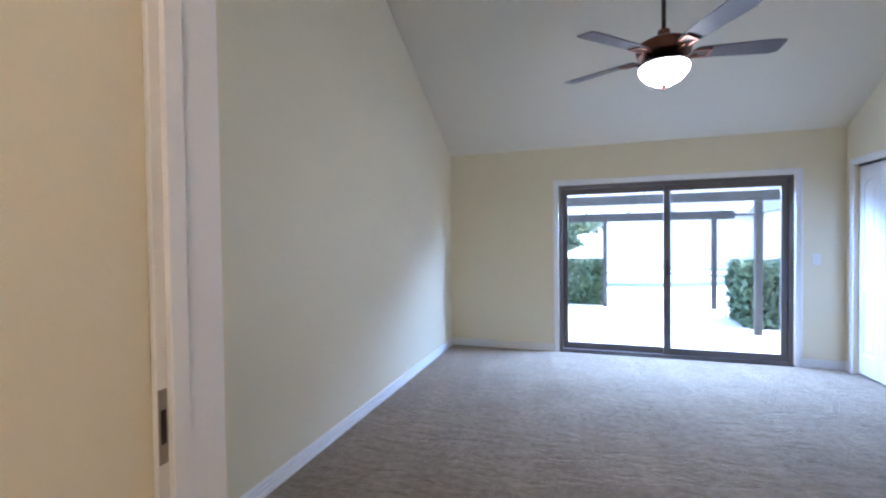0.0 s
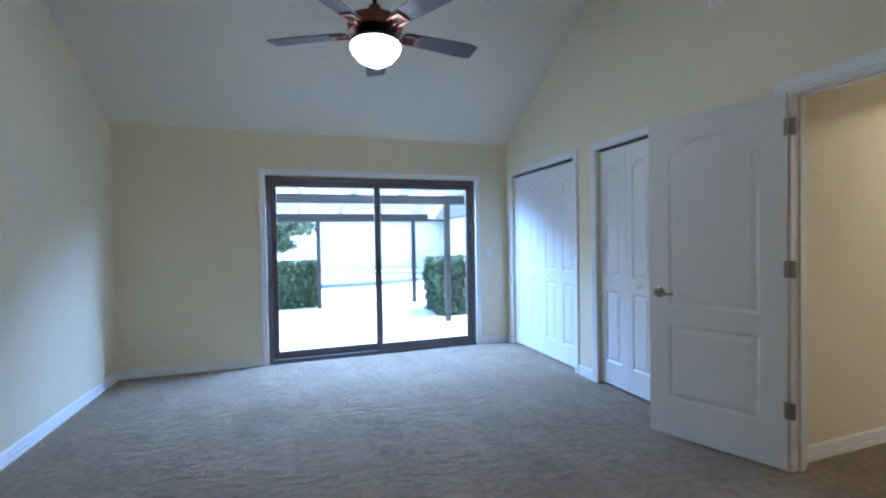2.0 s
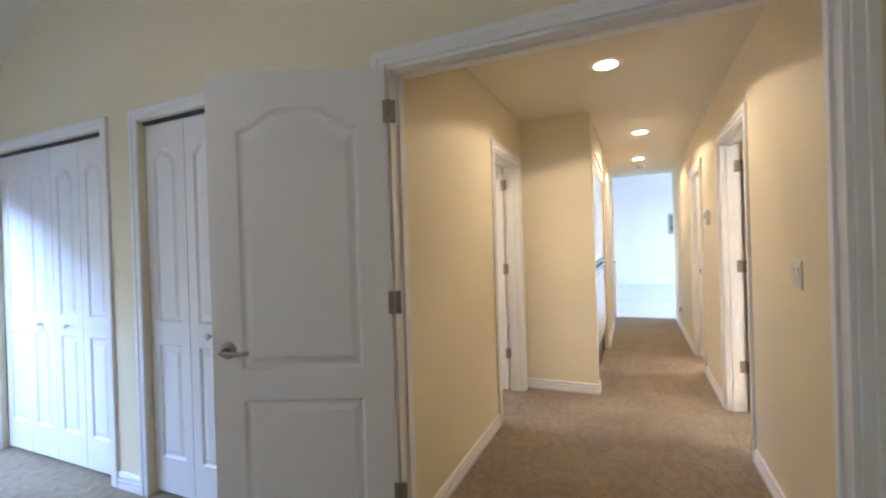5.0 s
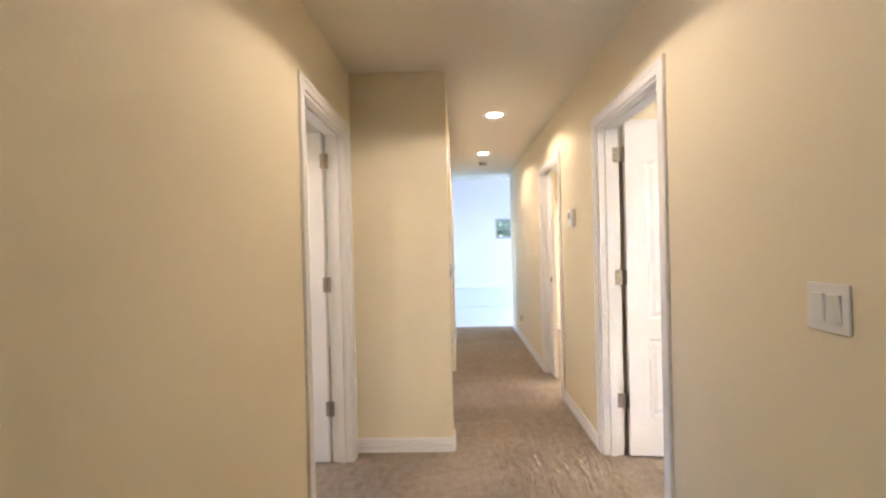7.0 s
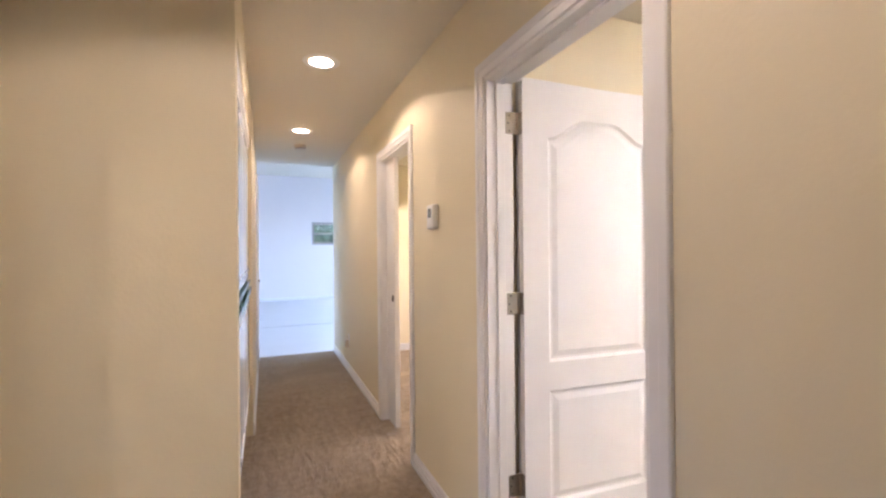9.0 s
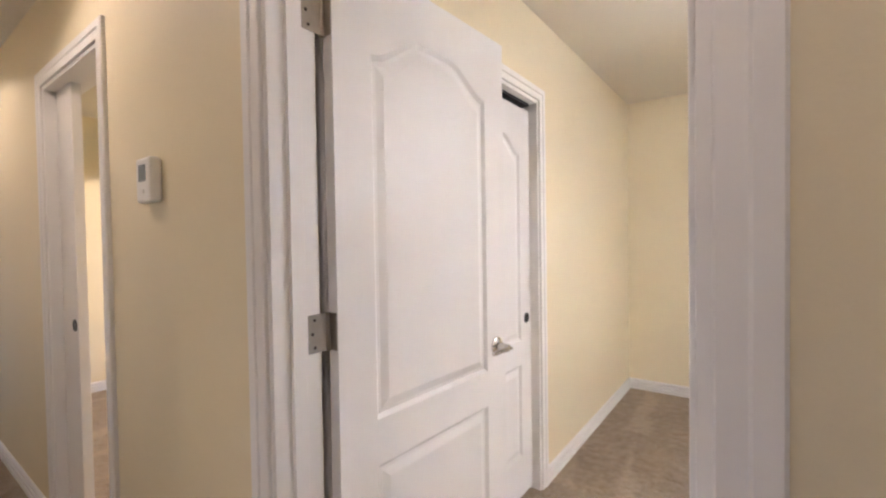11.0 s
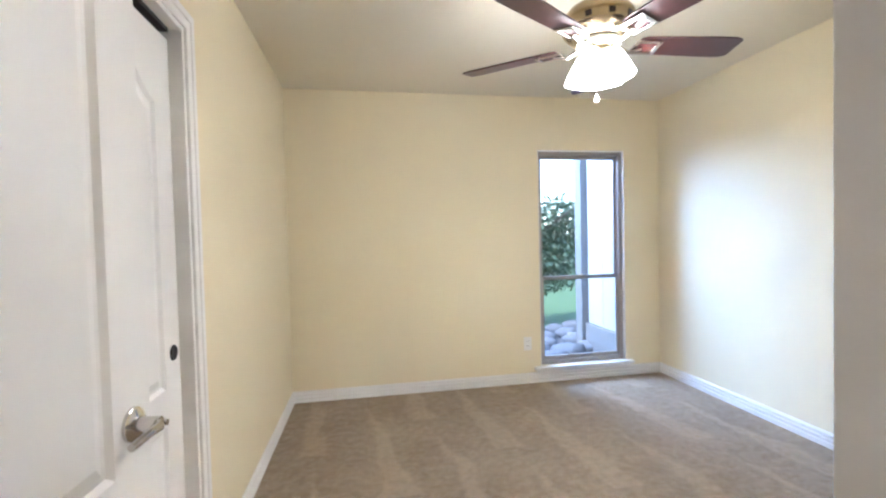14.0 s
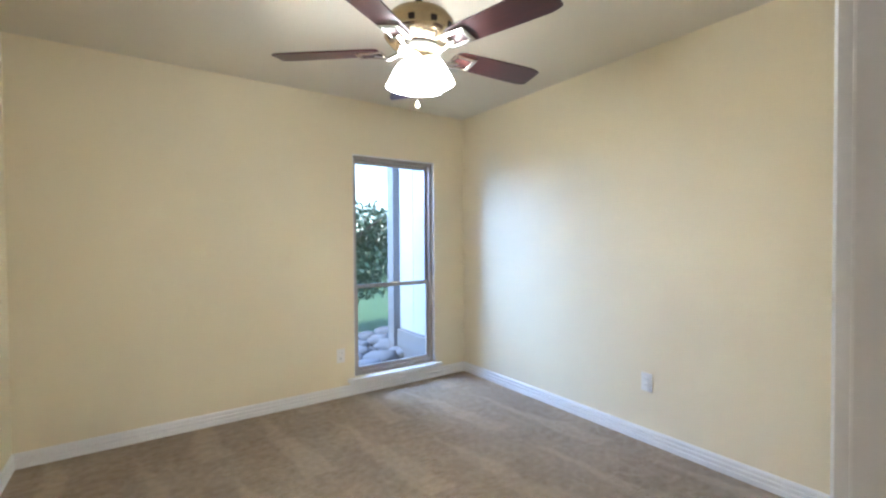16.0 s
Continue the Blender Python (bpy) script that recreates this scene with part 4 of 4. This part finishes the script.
pg = thing("patio_cover", pose(0, 0, G), "brown timber patio cover with pale lath roof", "patio cover")
for x, y in ((2.557, 7.36), (2.61, 9.85), (0.56, 9.75), (-2.4, 9.75), (-2.4, 7.36)):
    part("post", boxes((x - 0.045, y - 0.045, 0, x + 0.045, y + 0.045, 2.05 if y < 8 else 1.92), bevel=0.004), TIMBER, pg)
part("beam", boxes((-4.2, 7.30, 1.975, 2.95, 7.42, 2.12), bevel=0.004), TIMBER, pg)
part("beam", boxes((-4.2, 9.78, 1.80, 2.95, 9.92, 1.97), bevel=0.004), TIMBER, pg)
slope = (1.97 - 2.12) / 2.5
for i in range(9):
    x = -4.0 + i * 0.84
    bm = bmesh.new()
    box(bm, x - 0.022, 5.50, 0, x + 0.022, 10.35, 0.12)
    for v in bm.verts:
        v.co.z += 2.125 + slope * (v.co.y - 7.36)
    part("rafter", bm, PALE_TIMBER, pg)
for i in range(16):
    y = 5.55 + i * 0.31
    z = 2.125 + slope * (y - 7.36) + 0.135
    part("lath", boxes((-4.3, y - 0.03, z - 0.01, 2.95, y + 0.03, z + 0.025)), PALE_TIMBER, pg)

rng = random.Random(4)


def leaves(bm, centre, radii, count, size, shell=0.55, squared=False):
    """Many small folded leaves through an uneven body."""
    c = Vector(centre)
    for _ in range(count):
        if squared:
            p = Vector([rng.uniform(-1, 1) for _ in range(3)])
            k = rng.randrange(3)
            if rng.random() < 0.75:
                p[k] = math.copysign(rng.uniform(0.85, 1.06), p[k])
        else:
            p = Vector([rng.gauss(0, 1) for _ in range(3)]).normalized() * (shell + (1 - shell) * rng.random() ** 0.6)
            p *= 0.82 + 0.3 * noise.noise(p * 2.3 + c)
        p = c + Vector((p.x * radii[0], p.y * radii[1], p.z * radii[2]))
        q = Euler((rng.uniform(-1.2, 1.2), rng.uniform(-1.2, 1.2), rng.uniform(0, 6.3))).to_matrix()
        s = size * rng.uniform(0.6, 1.3)
        a, b, d, e = (bm.verts.new(p + q @ Vector(v) * s) for v in ((-1, 0, 0), (0, 0.42, 0.14), (1, 0, 0), (0, -0.42, 0.14)))
        bm.faces.new((a, b, d))
        bm.faces.new((a, d, e))
    return bm


def hedge(m, radii, count, label):
    h = thing("hedge", m, label, "hedge")
    part("foliage", leaves(bmesh.new(), (0, 0, radii[2] * 1.02), radii, count, 0.06, squared=True), LEAF, h)
    bm = bmesh.new()
    for _ in range(14):
        x, y = rng.uniform(-0.8, 0.8) * radii[0], rng.uniform(-0.6, 0.6) * radii[1]
        tube([(x, y, 0), (x + rng.uniform(-0.1, 0.1), y, radii[2] * 0.9), (x + rng.uniform(-0.2, 0.2), y + rng.uniform(-0.1, 0.1), radii[2] * 1.7)], 0.018, 6, bm, 0.4)
    tagged(part("stems", bm, BARK, h), kind="stuff")
    return h


hedge(pose(-0.95, 10.35, G), (1.45, 0.45, 0.47), 17000, "clipped dark green hedge beside the patio")
hedge(pose(3.88, 8.4, G), (1.25, 0.55, 0.50), 17000, "bright green clipped hedge beside a patio post")


def tree(m, height, crown, count, label, size=0.07):
    t = thing("tree", m, label, "tree")
    bm = tube([(0, 0, 0), (0.05, 0.02, height * 0.3), (0.0, 0.06, height * 0.6), (0.1, 0, height * 0.9)], 0.07, 10, taper=0.35)
    for i in range(7):
        a, z = i * 2.4, height * (0.3 + 0.08 * i)
        tube([(0.02, 0.02, z), (0.5 * crown[0] * math.cos(a), 0.5 * crown[1] * math.sin(a), z + 0.25), (0.85 * crown[0] * math.cos(a), 0.85 * crown[1] * math.sin(a), z + 0.4)], 0.022, 6, bm, 0.3)
    part("trunk", bm, BARK, t, smooth=True)
    bm = bmesh.new()
    for i in range(9):
        a = i * 2.4
        r = 0.55 * (i / 8) ** 0.5
        leaves(bm, (crown[0] * r * math.cos(a), crown[1] * r * math.sin(a), height * 0.68 + crown[2] * 0.5 * math.sin(i * 1.7)), [c * 0.55 for c in crown], count // 9, size, 0.3)
    part("crown", bm, LEAF, t)
    return t


tree(pose(-0.85, 13.6, G), 2.3, (1.6, 0.9, 0.55), 9000, "spreading green shrub tree behind the hedge")
tree(pose(18.6, -0.4, G), 2.5, (1.6, 1.6, 0.9), 5000, "leafy garden tree outside the high window")
tree(pose(-3.9, 15.5, G), 2.6, (1.4, 1.0, 1.0), 5000, "leafy green garden tree by the pool")


def rocks(name, rows, label, mat=STONE):
    for x, y, z, s in rows:
        bm = bmesh.new()
        bmesh.ops.create_icosphere(bm, subdivisions=2, radius=1)
        off = Vector((x, y, s * 9))
        for v in bm.verts:
            v.co *= 0.8 + 0.45 * noise.noise(v.co * 1.3 + off)
            v.co = Vector((v.co.x * s * 1.25, v.co.y * s, v.co.z * s * 0.7))
        ob = mesh_object(name, bm, mat, True)
        ob.location = (x, y, z + s * 0.35)
        tagged(ob, label, "rock", "garden rocks")


rocks("garden_rock", [(-2.6 + i * 0.75 + rng.uniform(-0.1, 0.1), 12.2 + rng.uniform(-0.2, 0.2), G, rng.uniform(0.95, 1.15)) for i in range(4)], "large pale boulder behind the hedge", PALE_ROCK)

# pool with a raised tiled rim
pl = thing("swimming_pool", pose(0, 0, G), "curved pool with raised blue-tiled rim", "swimming pool")
rim_in, rim_out = [], []
for i in range(60):
    a = 2 * math.pi * i / 60
    r = 1 + 0.16 * math.cos(2 * a + 0.6) + 0.08 * math.sin(3 * a)
    rim_in.append((0.6 + 3.7 * r * math.cos(a), 16.3 + 2.5 * r * math.sin(a)))
    rim_out.append((0.6 + 3.95 * r * math.cos(a), 16.3 + 2.75 * r * math.sin(a)))
bm = bmesh.new()
rows = [[bm.verts.new((x, y, z)) for x, y in ring] for ring, z in ((rim_out, 0), (rim_out, 0.13), (rim_in, 0.13), (rim_in, 0.02))]
for a, b in zip(rows, rows[1:]):
    for i in range(60):
        bm.faces.new((a[i], a[(i + 1) % 60], b[(i + 1) % 60], b[i]))
bmesh.ops.recalc_face_normals(bm, faces=bm.faces)
part("rim", bm, POOLTILE, pl, "blue-tiled raised rim")
bm = bmesh.new()
bm.faces.new([bm.verts.new((x, y, 0.09)) for x, y in rim_in])
part("water", bm, WATER, pl, "still blue water")


def house(name, m, w, d, h, rise, label):
    hs = thing(name, m, label, "house")
    part("wall", wall_x(bmesh.new(), 0, 0.2, 0, w, h, [(1.2, 2.6, 0.9, 2.0), (w * 0.80, w * 0.80 + 1.6, 0.9, 2.0)]), STUCCO, hs)
    part("wall", boxes((0, 0.2, 0, 0.2, d, h), (w - 0.2, 0.2, 0, w, d, h), (0.2, d - 0.2, 0, w - 0.2, d, h)), STUCCO, hs)
    for x, ww in ((1.2, 1.4), (w * 0.80, 1.6)):
        wn_ = part("window", boxes((x, 0.05, 0.9, x + 0.05, 0.12, 2.0), (x + ww - 0.05, 0.05, 0.9, x + ww, 0.12, 2.0), (x + 0.05, 0.05, 1.95, x + ww - 0.05, 0.12, 2.0), (x + 0.05, 0.05, 0.9, x + ww - 0.05, 0.12, 0.95), (x + ww / 2 - 0.02, 0.05, 0.95, x + ww / 2 + 0.02, 0.12, 1.95)), BRONZE, hs)
        # opaque near-black pane; the dim room behind is put into the colour
        part("pane", boxes((x + 0.05, 0.09, 0.95, x + ww - 0.05, 0.10, 1.95)), RUBBER, wn_)
    bm = bmesh.new()
    a = [bm.verts.new(c) for c in ((-0.5, -0.5, h - 0.1), (w + 0.5, -0.5, h - 0.1), (w + 0.5, d + 0.5, h - 0.1), (-0.5, d + 0.5, h - 0.1))]
    r0, r1 = bm.verts.new((-0.5, d / 2, h + rise)), bm.verts.new((w + 0.5, d / 2, h + rise))
    for q in ((a[0], a[1], r1, r0), (a[2], a[3], r0, r1), (a[3], a[0], r0), (a[1], a[2], r1), (a[0], a[3], a[2], a[1])):
        bm.faces.new(q)
    bmesh.ops.recalc_face_normals(bm, faces=bm.faces)
    roof = part("roof", bm, SHINGLE, hs)
    part("gutter", boxes((-0.5, -0.62, h - 0.16, w + 0.5, -0.48, h - 0.04)), TIMBER, roof)
    return hs


house("neighbour_house", pose(-5.5, 22, G), 17, 8, 2.5, 1.6, "pale stucco house with shingle roof across the garden")
house("neighbour_house", pose(7.2, 13.0, G), 9, 8, 2.5, 1.6, "pale stucco house wing beside the pool")

# ---- outside the small bedroom's window ----
wing = thing("porch_wall", pose(0, 0, G), "pale panelled outside wall with haze-greyed corner post", "outside wall")
part("corner_post", boxes((1.90, -4.16, 0, 2.03, -4.02, 3.0), bevel=0.005), GREY_POST, wing)
part("base_panel", boxes((1.88, -4.02, 0, 1.99, RS - 0.172, 0.34), bevel=0.004), GREY_POST, wing)
for i in range(3):
    part("wall_panel", boxes((1.88, -4.015 + i * 0.315, 0.345, 1.95, -3.705 + i * 0.315, 3.0), bevel=0.004), PANEL, wing)
part("batten", boxes((1.88, -3.41, 0.345, 1.985, -3.375, 3.0)), GREY_POST, wing)
tree(pose(1.75, -5.9, G), 1.75, (1.35, 0.8, 0.85), 6500, "leafy dark green shrub outside the window", 0.055)
structure("rock_bed", boxes((0.5, -5.4, G - 0.02, 6.0, RS - 0.172, G)), STONE, "bed of grey stones")
rocks("bed_stone", [(1.2 + (i % 6) * 0.36 + rng.uniform(-0.1, 0.1), -3.6 - (i // 6) * 0.36 + rng.uniform(-0.1, 0.1), G, rng.uniform(0.12, 0.22)) for i in range(30)], "grey rounded bed stone outside the window")
house("neighbour_house", pose(18, -46, G, 0, 0, 180), 22, 8, 2.6, 1.8, "pale house across the lawn")
structure("wall_outer", boxes((RW - 0.3, RS - 0.17, 0, 2.198, RS - 0.152, 2.9), (3.0, RS - 0.17, 0, 6.3, RS - 0.152, 2.9)), STUCCO)
# unseen slab added above the ceilings, closing off the sky
structure("roof", boxes((W - 0.6, -3.6, 3.95, 9.6, N + 0.5, 4.1)), SHINGLE, "unseen flat shingle roof over the house")
